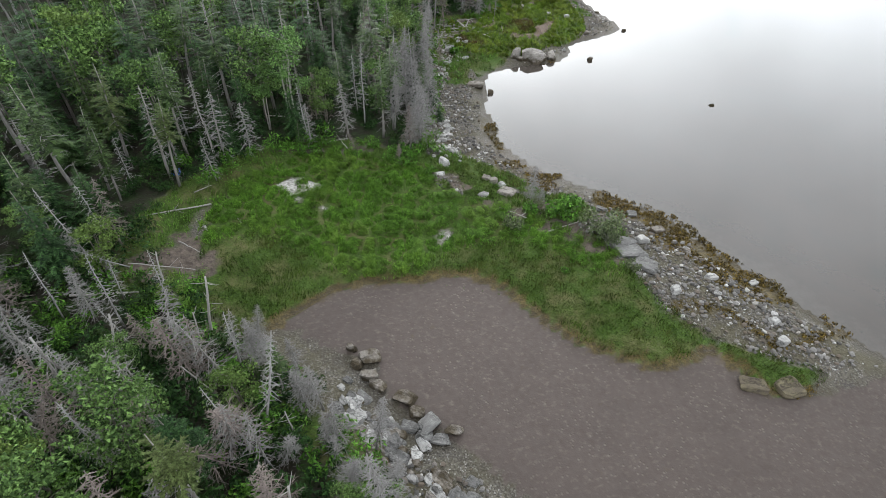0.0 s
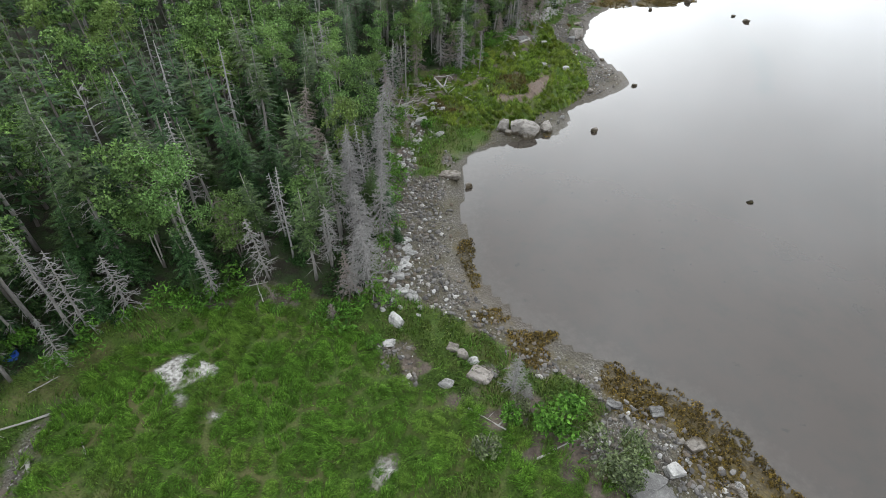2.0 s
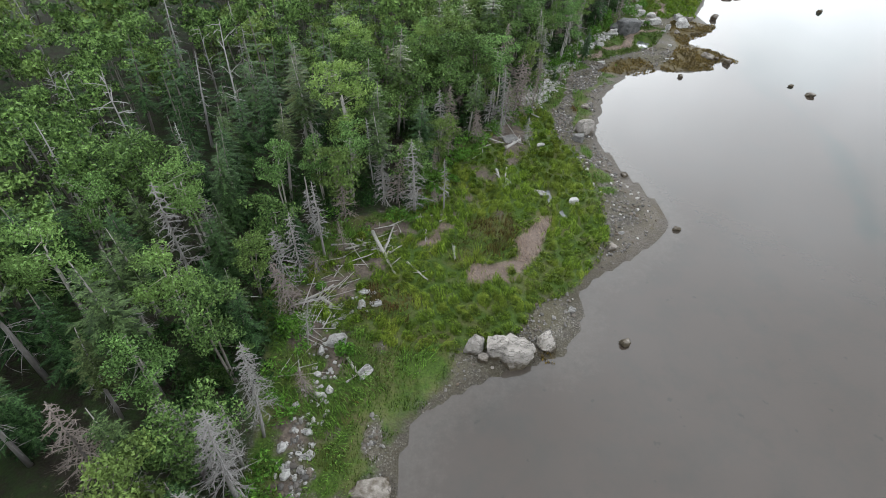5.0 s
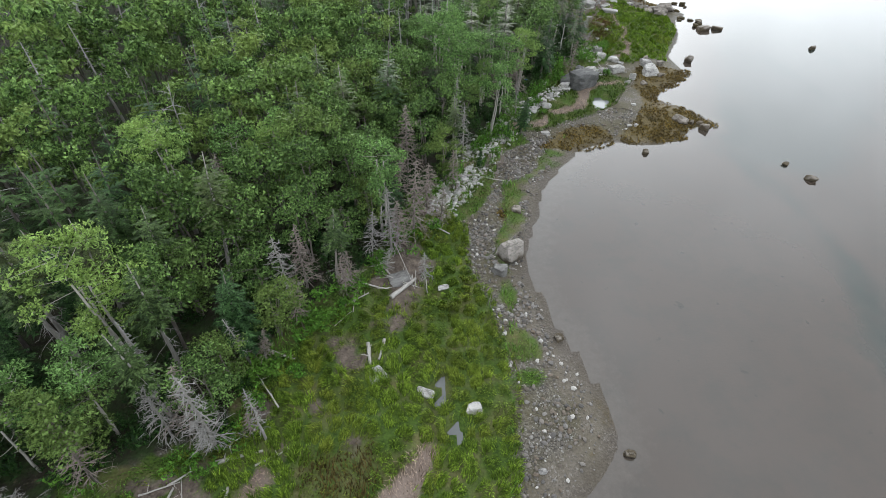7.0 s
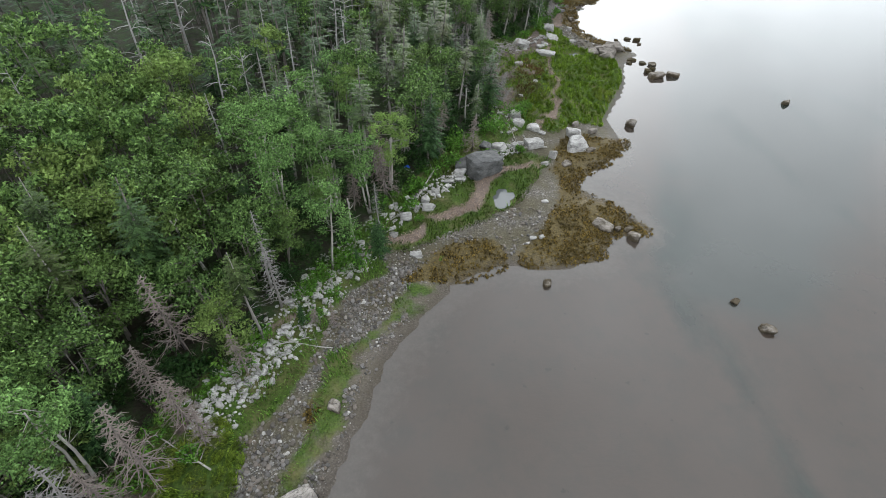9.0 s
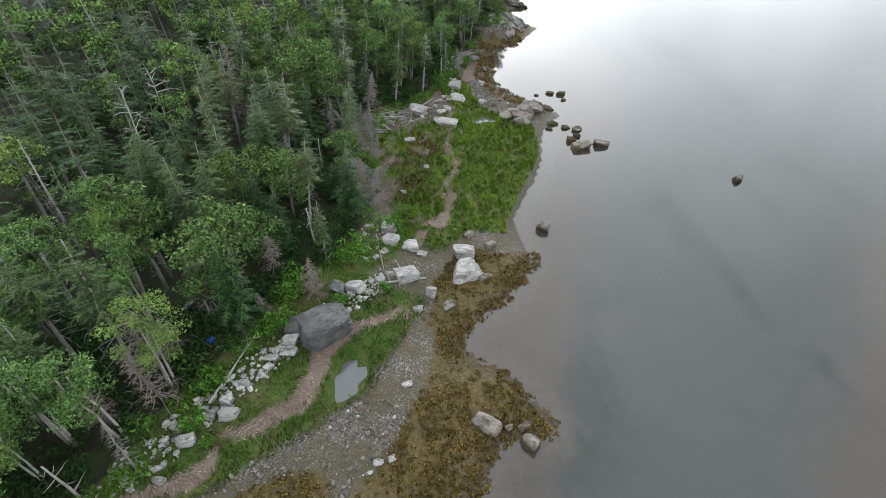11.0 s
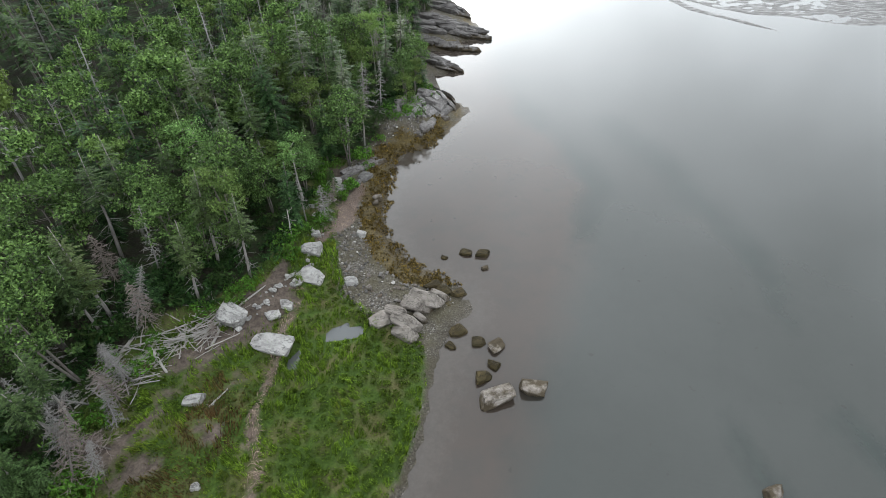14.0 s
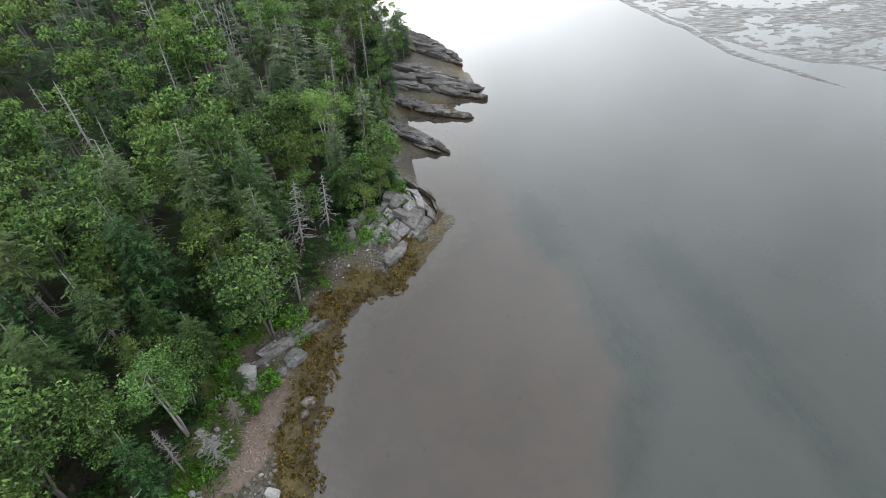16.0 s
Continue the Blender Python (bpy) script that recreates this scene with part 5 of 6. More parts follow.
def put_rock(rng, kind, x, y, w, h, turn=None):
    name, mat, label = ROCK_LOOK[kind]
    w *= 0.82 if kind == "w" else 1.0
    big = w > 0.75
    leaning = kind == "l"
    deep = w * (rng.uniform(0.38, 0.5) if leaning else rng.uniform(0.82, 0.98) if kind in "bd" else rng.uniform(0.6, 0.85))
    h *= 0.7 if kind == "w" else 0.78 if w > 1.3 and kind not in "lbd" else 1.0
    v, f = rock_shape(rng, (w, deep, h * 1.15), 3 if big else 2, 7, 0.03, 0.8 if kind in "sp" else 0.5)
    ob = new(name, tri_mesh(name, v, f, [mat], False))
    ob.matrix_world = pose(x, y, min(height(x, y), 0.9 + height(x, y) * 0.3) - 0.33 * h, rng.uniform(14, 30) if leaning else rng.uniform(-7, 7), rng.uniform(-18, 4) if leaning else rng.uniform(-7, 7), rng.uniform(-65, -35) if leaning else rng.uniform(-40, 40) if turn is None else turn)
    size = "large " if w > 1.9 else "small " if w < 0.8 else ""
    return tagged(ob, size + label if not label.startswith("large") else label, "rock", "rocks along the shore" if kind != "m" else "")


def put_rocks():
    rng = np.random.default_rng(77)
    for rows in (SPIT_ROCKS, BANK_ROCKS, COVE_ROCKS, BEACH_ROCKS, MID_ROCKS, MORE_MID_ROCKS, NORTH_ROCKS, FAR_ROCKS, MORE_FAR_ROCKS):
        for row in rows:
            put_rock(rng, *row)
    # pale boulders in a row where the beach meets the trees
    for k in range(70):
        y = 42.5 + 19.5 * k / 69 + rng.uniform(-0.3, 0.3)
        if lattice(np.array([y]), np.array([0.0]), 2.2, 19)[0] < 0.38:
            continue
        put_rock(rng, "p", float(np.interp(y, [42, 48, 57, 62], [1.1, 0.8, 0.8, 1.0])) + rng.normal(0, 0.7), y, 0.28 + 0.95 * rng.random() ** 2.2, rng.uniform(0.15, 0.4))
    # blocks tumbled along the south bank
    for k in range(120):
        t = rng.random()
        x, y = -4.6 + 8.9 * t, 19.8 - 8.4 * t
        put_rock(rng, "pstts"[int(rng.integers(5))], x + rng.normal(0, 0.45) - 0.75, y + rng.normal(0, 0.5) - 0.75, rng.uniform(0.3, 0.7) + 0.75 * rng.random() ** 3, rng.uniform(0.14, 0.34), rng.uniform(-60, -20))


put_rocks()

def build_ledge(rng, x0, y0, x1, y1, width, top, count):
    """A tongue of bedrock: long tilted slabs lying beside and over each other."""
    root = tagged(new("rock_ledge"), "grey layered bedrock ledge sloping into the water", "rock ledge", "ledges of the headland")
    way = math.degrees(math.atan2(y1 - y0, x1 - x0))
    length = math.hypot(x1 - x0, y1 - y0)
    root.matrix_world = pose(x0, y0, 0, 0, 0, way)
    count = int(count * 1.6)
    for k in range(count):
        t = (k + rng.uniform(0, 1)) / count
        s = rng.uniform(-0.5, 0.5)
        lon = rng.uniform(2.2, 4.6) * (0.75 + width * 0.05) * min(1, 0.3 + 0.3 * width)
        thick = rng.uniform(0.8, 1.4)
        v, f = rock_shape(rng, (lon, rng.uniform(0.45, 0.95), thick), 3, 5, 0.03, 0.9)
        z = top * (1 - 0.75 * t ** 1.6) * (1 - 1.5 * abs(s) ** 1.7) - 0.75 * thick
        m = pose(t * length, s * width * (1 - 0.55 * t), z, rng.uniform(18, 40), rng.uniform(-3, 9), rng.uniform(-7, 7))
        v = v @ np.array(m)[:3, :3].T + np.array(m)[:3, 3]
        part("slab", tri_mesh("slab", v, f, [LEDGE_STONE], False), root)


ledge_rng = np.random.default_rng(91)
for row in LEDGES[2:]:
    build_ledge(ledge_rng, *row)

HEADLAND_FOOT = [(57.6, 179.6), (59.6, 178.6), (61.8, 178.2), (64.0, 178.4), (66.6, 180.9), (69.2, 184.0), (68.6, 187.6), (67.0, 190.6), (65.2, 192.4)]
HEADLAND_BROW = [(57.4, 181.6), (59.0, 181.4), (60.6, 181.6), (61.8, 182.2), (63.0, 183.6), (64.2, 185.6), (64.4, 187.6), (63.6, 189.6), (62.8, 191.2)]


def along_line(line, t):
    k = min(int(t * (len(line) - 1)), len(line) - 2)
    f = t * (len(line) - 1) - k
    return np.array(line[k]) * (1 - f) + np.array(line[k + 1]) * f


def build_headland(rng):
    """The jointed rock face of the point: courses of split blocks that climb from the weed to the brow."""
    root = tagged(new("rock_ledge"), "pale grey jointed bedrock face with dark weed at its foot", "rock ledge", "ledges of the headland")
    root.matrix_world = pose(62.0, 183.0, 0)
    rows, columns = 6, 17
    rise = lambda v: -0.25 + 3.0 * min(1.0, v * 1.12) ** 0.7
    for r in range(rows):
        slip = rng.uniform(0, 0.6)
        cuts = [max(0.0, min(1.0, (c + slip + rng.uniform(-0.44, 0.44)) / columns)) for c in range(-1, columns + 1)]
        for t0, t1 in zip(cuts, cuts[1:]):
            if t1 - t0 < 0.012:
                continue
            jut = rng.normal(0, 0.17)
            corners = []
            for t, v in ((t0, r), (t1, r), (t1, r + 1), (t0, r + 1)):
                v = (v + (rng.uniform(-0.34, 0.34) if 0 < v < rows else 0)) / rows
                at = along_line(HEADLAND_FOOT, t) * (1 - v) + along_line(HEADLAND_BROW, t) * v
                low = 0.45 + 0.55 * math.sin(math.pi * min(1, 0.12 + t))
                corners.append(np.array((at[0] - 62.0, at[1] - 183.0, rise(v) * low + jut)) + rng.normal(0, 0.1, 3))
            mid = sum(corners) / 4
            bm = bmesh.new()
            top = [bm.verts.new(mid + (q - mid) * rng.uniform(0.9, 0.985)) for q in corners]
            foot = [bm.verts.new(mid + (q - mid) * 1.03 - (0, 0, 1.0)) for q in corners]
            bm.faces.new(top)
            bm.faces.new(foot[::-1])
            for k in range(4):
                bm.faces.new((top[k - 1], foot[k - 1], foot[k], top[k]))
            bmesh.ops.bevel(bm, geom=list(bm.edges), offset=0.06, segments=1, affect="EDGES")
            bmesh.ops.recalc_face_normals(bm, faces=bm.faces)
            me = bpy.data.meshes.new("slab")
            bm.to_mesh(me)
            bm.free()
            me.materials.append(PALE_LEDGE if 1 < r < 5 and rng.random() < 0.7 else LEDGE_STONE)
            part("slab", me, root)


build_headland(np.random.default_rng(19))


def scatter(rng, count, box, keep):
    """Random places in box (x0, y0, x1, y1) with the chance that keep(plan, x, y) gives."""
    x, y = rng.uniform(box[0], box[2], count), rng.uniform(box[1], box[3], count)
    p = plan(x, y)
    ok = rng.random(count) < keep(p, x, y)
    return x[ok], y[ok], p["z"][ok]


def stones(name, mat, label, seed, count, box, keep, low, high, flat=0.6):
    """Loose stones of many sizes as one piece of stuff."""
    rng = np.random.default_rng(seed)
    x, y, z = scatter(rng, count, box, keep)
    shapes = [rock_shape(rng, (1, rng.uniform(0.6, 0.9), flat), 1, 4, 0.05) for _ in range(14)]
    rows = []
    for a, b, c in zip(x, y, z):
        s = low * (high / low) ** (rng.random() ** 2.2)
        m = pose(a, b, c - 0.2 * s * flat, rng.uniform(-15, 15), rng.uniform(-15, 15), rng.uniform(0, 360)) @ Matrix.Scale(s, 4)
        rows.append((shapes[int(rng.integers(14))], m, 0.0))
    return joined(name, rows, mat, label, "stones")


on_beach = lambda p: (p["turf"] < 0.45) & (p["mud"] < 0.5) & (p["shore"] > -0.3) & (p["thatch"] < 0.3) & (p["wood"] < 1)
stones("beach_cobbles", COBBLE, "grey and brown cobbles strewn over the beach", 1, 80000, (-4, 12, 36, 66), lambda p, x, y: on_beach(p) * soft(p["shore"], 0.5, 2.5) * (0.4 + 0.6 * lattice(x, y, 2, 41)), 0.09, 0.42)
stones("pale_cobbles", PALE_STONE, "white and pale grey loose stones", 2, 5000, (-4, 12, 36, 66), lambda p, x, y: on_beach(p) * soft(p["shore"], 1.5, 4) * 0.55, 0.12, 0.5)
for seed, count, box in ((3, 60000, (16, 84, 50, 120)), (8, 16000, (2, 62, 30, 84)), (9, 9000, (50, 155, 64, 182))):
    stones("cove_cobbles", COBBLE, "brown and grey pebbles of the cove beaches", seed, count, box, lambda p, x, y: on_beach(p) * soft(p["shore"], 0.1, 1.2) * (p["weed"] < 0.6) * (0.3 + 0.7 * (lattice(x, y, 2.5, 42) > 0.4)) * np.where((x > 31) & (y > 110) & (y < 126), 0.3, 1.0), 0.08, 0.36)
near_line = lambda x, y, line, w: soft(w - away(x, y, line), 0, w * 0.6)
stones("scree_stones", PALE_STONE, "white angular stones piled at the forest edge", 4, 24000, (15, 96, 42, 136), lambda p, x, y: np.maximum(near_line(x, y, [(19.6, 101.9), (22.8, 107.8), (25.4, 112.6), (26.9, 114.5)], 1.9),
    0.6 * near_line(x, y, [(28.1, 116.9), (31, 120.1), (34.3, 123.3), (38.1, 126.6), (42.4, 130)], 1.3)) * (p["thatch"] < 0.3), 0.16, 0.6, 0.65)
stones("marsh_edge_stones", PALE_STONE, "pale stones half sunk in turf by the trees", 5, 6000, (36, 130, 56, 180), lambda p, x, y: 0.7 * np.maximum(near_line(x, y, [(41.7, 136.1), (41.6, 132.3)], 1.5), np.maximum(near_line(x, y, [(48.3, 155.4), (52.1, 159.8), (53.1, 164.2)], 0.9),
    near_line(x, y, [(53.1, 165.2), (53.8, 170), (57.5, 173.5)], 1.2))), 0.15, 0.6, 0.65)
stones("cove_edge_stones", PALE_STONE, "pale stones along the driftwood line", 6, 1500, (-3, 60, 8, 74), lambda p, x, y: 0.6 * near_line(x, y, [(0.7, 61), (1.7, 66.8), (1.7, 71), (3.6, 72.5)], 1.2), 0.15, 0.6, 0.65)

# ---- driftwood ----
COVE_LOGS = [(3.7, 79.3, 5.6, 74.8, 0.18), (6.4, 76.2, 7.9, 74.4, 0.10), (7.8, 79.9, 7.8, 78.3, 0.08), (9.9, 77.6, 9.9, 76.3, 0.14), (2, 78.1, 4.2, 77.9, 0.08), (1.8, 77.6, 3.9, 78.4, 0.10), (2.5, 78.6, 4.7, 77.1, 0.12),
    (-1, 71.9, 1, 72.8, 0.08), (-0.7, 72.2, 1.2, 73.4, 0.10), (-0.1, 70.8, 0.9, 73.6, 0.08), (0.6, 72.7, 2.2, 71.6, 0.14), (2.9, 67.9, 3.7, 66.6, 0.11), (3, 66.2, 3.7, 66.8, 0.08), (0.7, 77.9, 2.4, 78.2, 0.08),
    (4.7, 77.3, 5.3, 79.9, 0.10), (5.1, 77.1, 6.1, 78.2, 0.10), (14.3, 88.2, 14.5, 86.6, 0.15), (15.3, 88.5, 15, 87, 0.12)]
MORE_LOGS = [(7, 81, 9.2, 81.6, 0.13), (12.7, 91.1, 14.2, 92.3, 0.08), (-1.1, 71.1, 0.2, 70.8, 0.10), (0.1, 72.7, 1.4, 73.8, 0.09), (14.2, 95.2, 16.1, 93.2, 0.10), (14.6, 95.6, 16, 93.5, 0.08), (15.7, 92, 17.4, 93.8, 0.2), (5, 80, 6.1, 80.8, 0.07),
    (8.9, 80.9, 10.7, 81.7, 0.06), (-19.3, 36.9, -18.2, 38, 0.05), (-18.5, 31.3, -16.5, 30.1, 0.05), (-17.4, 33.2, -16.9, 32.5, 0.13), (5, 36, 7.5, 34.3, 0.07), (8.4, 33, 11, 34.2, 0.07), (-10.4, 44.6, -8, 45.1, 0.06), (-15.4, 34.4, -14.7, 33.5, 0.05), (6.6, 34.9, 7.5, 35.7, 0.05)]
NORTH_LOGS = [(41.9, 129.4, 45.1, 129.7, 0.11), (32.2, 122.1, 33.2, 124.6, 0.09), (43.9, 129.5, 43, 131.8, 0.07), (31.4, 124.6, 33.9, 125.3, 0.07), (41.1, 152.7, 42.3, 156.7, 0.15), (40.1, 152.2, 41.6, 153.8, 0.10), (42.7, 153.8, 44.1, 151.8, 0.15), (46.4, 153.6, 46.7, 155, 0.12),
    (40, 150.3, 40.9, 151.9, 0.08), (46.9, 149.1, 47.8, 150.2, 0.08), (41.9, 152.8, 44, 154.2, 0.10), (43, 153.6, 45.9, 154.7, 0.10), (43.8, 153.9, 46.1, 155.1, 0.08), (44.2, 153.4, 46.7, 155, 0.08), (44.8, 154.8, 45.1, 156.2, 0.09), (47.7, 156.6, 49.4, 158.2, 0.09)]


def put_log(rng, x0, y0, x1, y1, r, lift=0.0, stubs=3):
    r *= 0.8
    a, b = np.array((x0, y0, height(x0, y0) + r * 0.8 + lift)), np.array((x1, y1, height(x1, y1) + r * 0.8 + lift * rng.uniform(0, 1)))
    n, span = 6, np.linalg.norm(b - a)
    mid = (a + b) / 2
    pts = [a + (b - a) * k / (n - 1) + rng.normal(0, 0.007 * span, 3) * (0 < k < n - 1) * (1, 1, 0.4) - mid for k in range(n)]
    heap = Heap()
    heap.tube(pts, [r * (1.15 - 0.5 * k / (n - 1)) * rng.uniform(0.88, 1.1) for k in range(n)], 7)
    for _ in range(stubs):
        p = pts[int(rng.integers(1, n - 1))]
        d = unit(rng.normal(size=3) * (1, 1, 0.5) + (0, 0, 0.4))
        q = p + d * rng.uniform(0.2, 0.22 * span + 0.2)
        heap.tube([p, (p + q) / 2 + rng.normal(0, 0.03, 3), q], [r * 0.45, r * 0.3, r * 0.12], 4)
    ob = new("driftwood_log", heap.mesh("driftwood_log", DRIFT, True))
    ob.location = mid
    return tagged(ob, "bleached grey driftwood log stranded at the high-water line", "driftwood", "stranded driftwood")


def put_logs():
    rng = np.random.default_rng(55)
    for row in COVE_LOGS + MORE_LOGS + NORTH_LOGS:
        put_log(rng, *row)
    for (x0, y0, x1, y1), n, way in (((-0.4, 67.5, 1.5, 74.1), 34, 25), ((1.3, 75.2, 5.2, 79.6), 16, 20), ((40.1, 150.8, 47, 156), 130, 35), ((12.4, 89.7, 17.4, 94.9), 9, 40)):
        for _ in range(n):
            t = rng.random()
            x, y = x0 + (x1 - x0) * t + rng.normal(0, 0.75), y0 + (y1 - y0) * t + rng.normal(0, 0.75)
            a, s = radians(way + rng.normal(0, 38)), rng.uniform(0.5, 1.5)
            put_log(rng, x - s * math.cos(a), y - s * math.sin(a), x + s * math.cos(a), y + s * math.sin(a), rng.uniform(0.02, 0.06), rng.uniform(0, 0.35), 1)


put_logs()


def put_fallen():
    """Bare poles that have fallen among the trees of the edge."""
    rng = np.random.default_rng(29)
    x, y, z = scatter(rng, 5000, (-40, 20, 60, 178), lambda p, x, y: 0.085 * soft(p["wood"], -2.2, -0.5) * soft(9 - p["wood"], 0, 4) * (p["shore"] > 3))
    for a, b in zip(x, y):
        w, s = rng.uniform(0, 6.28), rng.uniform(0.8, 2.6)
        log = put_log(rng, a - s * math.cos(w), b - s * math.sin(w), a + s * math.cos(w), b + s * math.sin(w), rng.uniform(0.03, 0.085), rng.uniform(0.0, 0.7), 4)
        log.name = "fallen_tree"
        tagged(log, "bare grey tree trunk fallen among the standing trees", "fallen tree", "fallen trunks of the forest edge")


put_fallen()


# ---- shrubs ----
def bush(seed, wide, tall, count=420, leaf=0.1, light=False):
    rng = np.random.default_rng(seed)
    wood, green = Heap(), Heap()
    for k in range(9):
        a = k * 2.4
        q = np.array((math.cos(a) * wide * 0.35, math.sin(a) * wide * 0.35, tall * rng.uniform(0.5, 0.8)))
        wood.tube([(0, 0, -0.1), q * (0.45, 0.45, 0.6), q], [0.03, 0.02, 0.008], 4)
    c = rng.normal(size=(12, 3))
    c = c / np.linalg.norm(c, axis=1)[:, None] * (wide * 0.34, wide * 0.34, tall * 0.25) + (0, 0, tall * 0.55)
    d = rng.normal(size=(count, 3))
    d /= np.linalg.norm(d, axis=1)[:, None]
    at = c[rng.integers(12, size=count)] + d * (wide * 0.2, wide * 0.2, tall * 0.25) * rng.uniform(0.5, 1.1, (count, 1))
    at[:, 2] = np.maximum(at[:, 2], 0.05)
    axis = rng.normal(size=(count, 3))
    axis /= np.linalg.norm(axis, axis=1)[:, None]
    side = np.cross(axis, rng.normal(size=(count, 3)) * 0.5 + (0, 0, 1))
    side /= np.linalg.norm(side, axis=1)[:, None]
    s = leaf * rng.uniform(0.6, 1.4, (count, 1))
    i = np.arange(count)[:, None] * 4
    if light:
        green.add(np.stack([at - axis * s, at + side * s * 0.7, at + axis * s], 1).reshape(-1, 3), np.arange(count)[:, None] * 3 + (0, 1, 2))
        return wood, green, None
    green.add(np.stack([at - axis * s, at + side * s * 0.6, at + axis * s, at - side * s * 0.6], 1).reshape(-1, 3), np.concatenate([i + (0, 1, 2), i + (0, 2, 3)]))
    return wood, green, None


KINDS["shrub"] = dict(group="shrubs of the shore", label="low leafy green shrub growing in the turf", category="shrub", mats=(DARK_BARK, ROSE, None), make=[bush(1, 1.5, 1.0), bush(2, 1.2, 0.8, 320), bush(3, 2.4, 1.3, 800)])
KINDS["pale_shrub"] = dict(group="pale shrubs of the shore", label="grey-green open shrub with thin leaves", category="shrub", mats=(GREY_BARK, PALE_LEAF, None), make=[bush(5, 2.4, 1.7, 900, 0.07), bush(6, 1.3, 1.0, 400, 0.07)])
for kind in ("shrub", "pale_shrub"):
    for k in range(len(KINDS[kind]["make"])):
        THINGS[kind, k] = None
for kind, k, x, y, s in (("shrub", 2, 9.9, 34.9, 1.35), ("pale_shrub", 0, 12.1, 32.9, 1.6), ("pale_shrub", 0, 12.6, 31.8, 0.8), ("pale_shrub", 1, 5.7, 33.6, 1.3), ("shrub", 0, 7.4, 35.3, 0.9), ("pale_shrub", 1, 7.8, 35.9, 1.0), ("shrub", 2, -21.1, 39.7, 0.9),
        ("shrub", 1, -0.5, 40.2, 1.0), ("pale_shrub", 1, 13.6, 28.9, 0.9), ("shrub", 0, 31.8, 118.4, 0.6), ("shrub", 0, 38.9, 127.7, 0.8), ("shrub", 1, 42.1, 128.7, 0.9), ("shrub", 0, 55.8, 170.1, 1.0), ("shrub", 1, 55.1, 168.7, 1.0), ("shrub", 0, 19, 99.5, 0.8), ("shrub", 1, 2.7, 68.3, 1.1), ("shrub", 0, 8.8, 28.8, 0.4)):
    plant(kind, k, x, y, s, 40 * x)
plant("twiggy_dead_spruce_tree", 1, 7.7, 37.2, 0.55, 30)
plant("twiggy_dead_spruce_tree", 1, 8.3, 36.4, 0.3, 130)
for x, y, k, s in ((-11.1, 44, 0, 0.62), (-16.2, 42.8, 2, 0.9), (-17.9, 41.1, 0, 0.9), (-21.3, 38.2, 1, 0.95), (7, 81.7, 0, 0.95), (9.3, 82.1, 1, 0.6), (0.4, 76.7, 1, 0.8), (15.7, 96.2, 0, 0.85), (18, 93.9, 2, 0.5), (4.5, 82.5, 2, 0.9), (-0.9, 74.7, 0, 0.8), (-1.7, 73.3, 2, 1.0), (53.6, 165.7, 2, 0.7)):
    plant("dead_spruce_tree", k, x, y, s, 77 * x)


for k in range(18):
    plant("twiggy_dead_spruce_tree", k % 3, -2.3 + 1.5 * math.sin(k * 2.3), 43.9 + 1.1 * k, 0.6 + 0.35 * abs(math.sin(k * 1.7)), 50 * k, (6 * math.sin(k * 3.1), 6 * math.cos(k * 2.2)))
for x, y, s, lean in ((17.3, 98.4, 0.95, 3), (18.5, 101.3, 0.85, -4), (16.1, 96.9, 0.8, 4), (19.6, 100.1, 0.5, 5), (28.3, 123.3, 1.0, 3), (37.3, 128.5, 0.6, 8), (29.2, 121, 0.8, -5), (41.7, 141.8, 0.6, 38), (41.4, 144.7, 0.7, 45), (42.2, 147.2, 0.6, 40), (40.7, 139.9, 0.8, 12), (-0.9, 71.6, 0.8, 10), (1.7, 80.3, 0.7, 6), (5.5, 82.7, 0.75, -6), (10, 89.8, 0.6, 8), (13.2, 93.1, 0.55, 10)):
    plant("brown_dead_spruce_tree", int(x) % 2, x, y, s, 33 * y, (0, lean))


for k in range(15):
    t = k / 14
    plant("twiggy_dead_spruce_tree", (k * 2) % 3, -11.2 + 9.6 * t + 0.9 * math.sin(k * 2.7), 22.6 - 10.4 * t + 0.8 * math.cos(k * 1.9), 0.38 + 0.22 * abs(math.sin(k * 2.1)), 41 * k, (9 * math.sin(k * 1.3), 10 * math.cos(k * 2.6)))
for k in range(12):
    plant("twiggy_dead_spruce_tree", k % 3, 41.2 + 0.9 * math.sin(k * 2.9) + 0.02 * k, 138.0 + 1.5 * k, 0.35 + 0.2 * abs(math.sin(k * 1.3)), 70 * k, (14 * math.sin(k * 2.1), 22 + 16 * math.cos(k * 1.7)))


def put_brush():
    """Small dead spruces and saplings that fringe the marshes."""
    rng = np.random.default_rng(23)
    x, y, z = scatter(rng, 2600, (-26, 38, 60, 178), lambda p, x, y: 0.5 * soft(p["wood"], -2.9, -1.4) * soft(1.2 - p["wood"], 0, 0.8) * (p["shore"] > 3) * (p["thatch"] < 0.2))
    for a, b in zip(x, y):
        r = rng.random()
        kind = "brown_dead_spruce_tree" if r < 0.4 else "dead_spruce_tree" if r < 0.6 else "shrub" if r < 0.85 else "spruce_tree"
        plant(kind, int(rng.integers(len(KINDS[kind]["make"]))), a, b, rng.uniform(0.25, 0.6) if kind != "shrub" else rng.uniform(0.5, 0.9), rng.uniform(0, 360), tuple(rng.normal(0, 7, 2)))


put_brush()


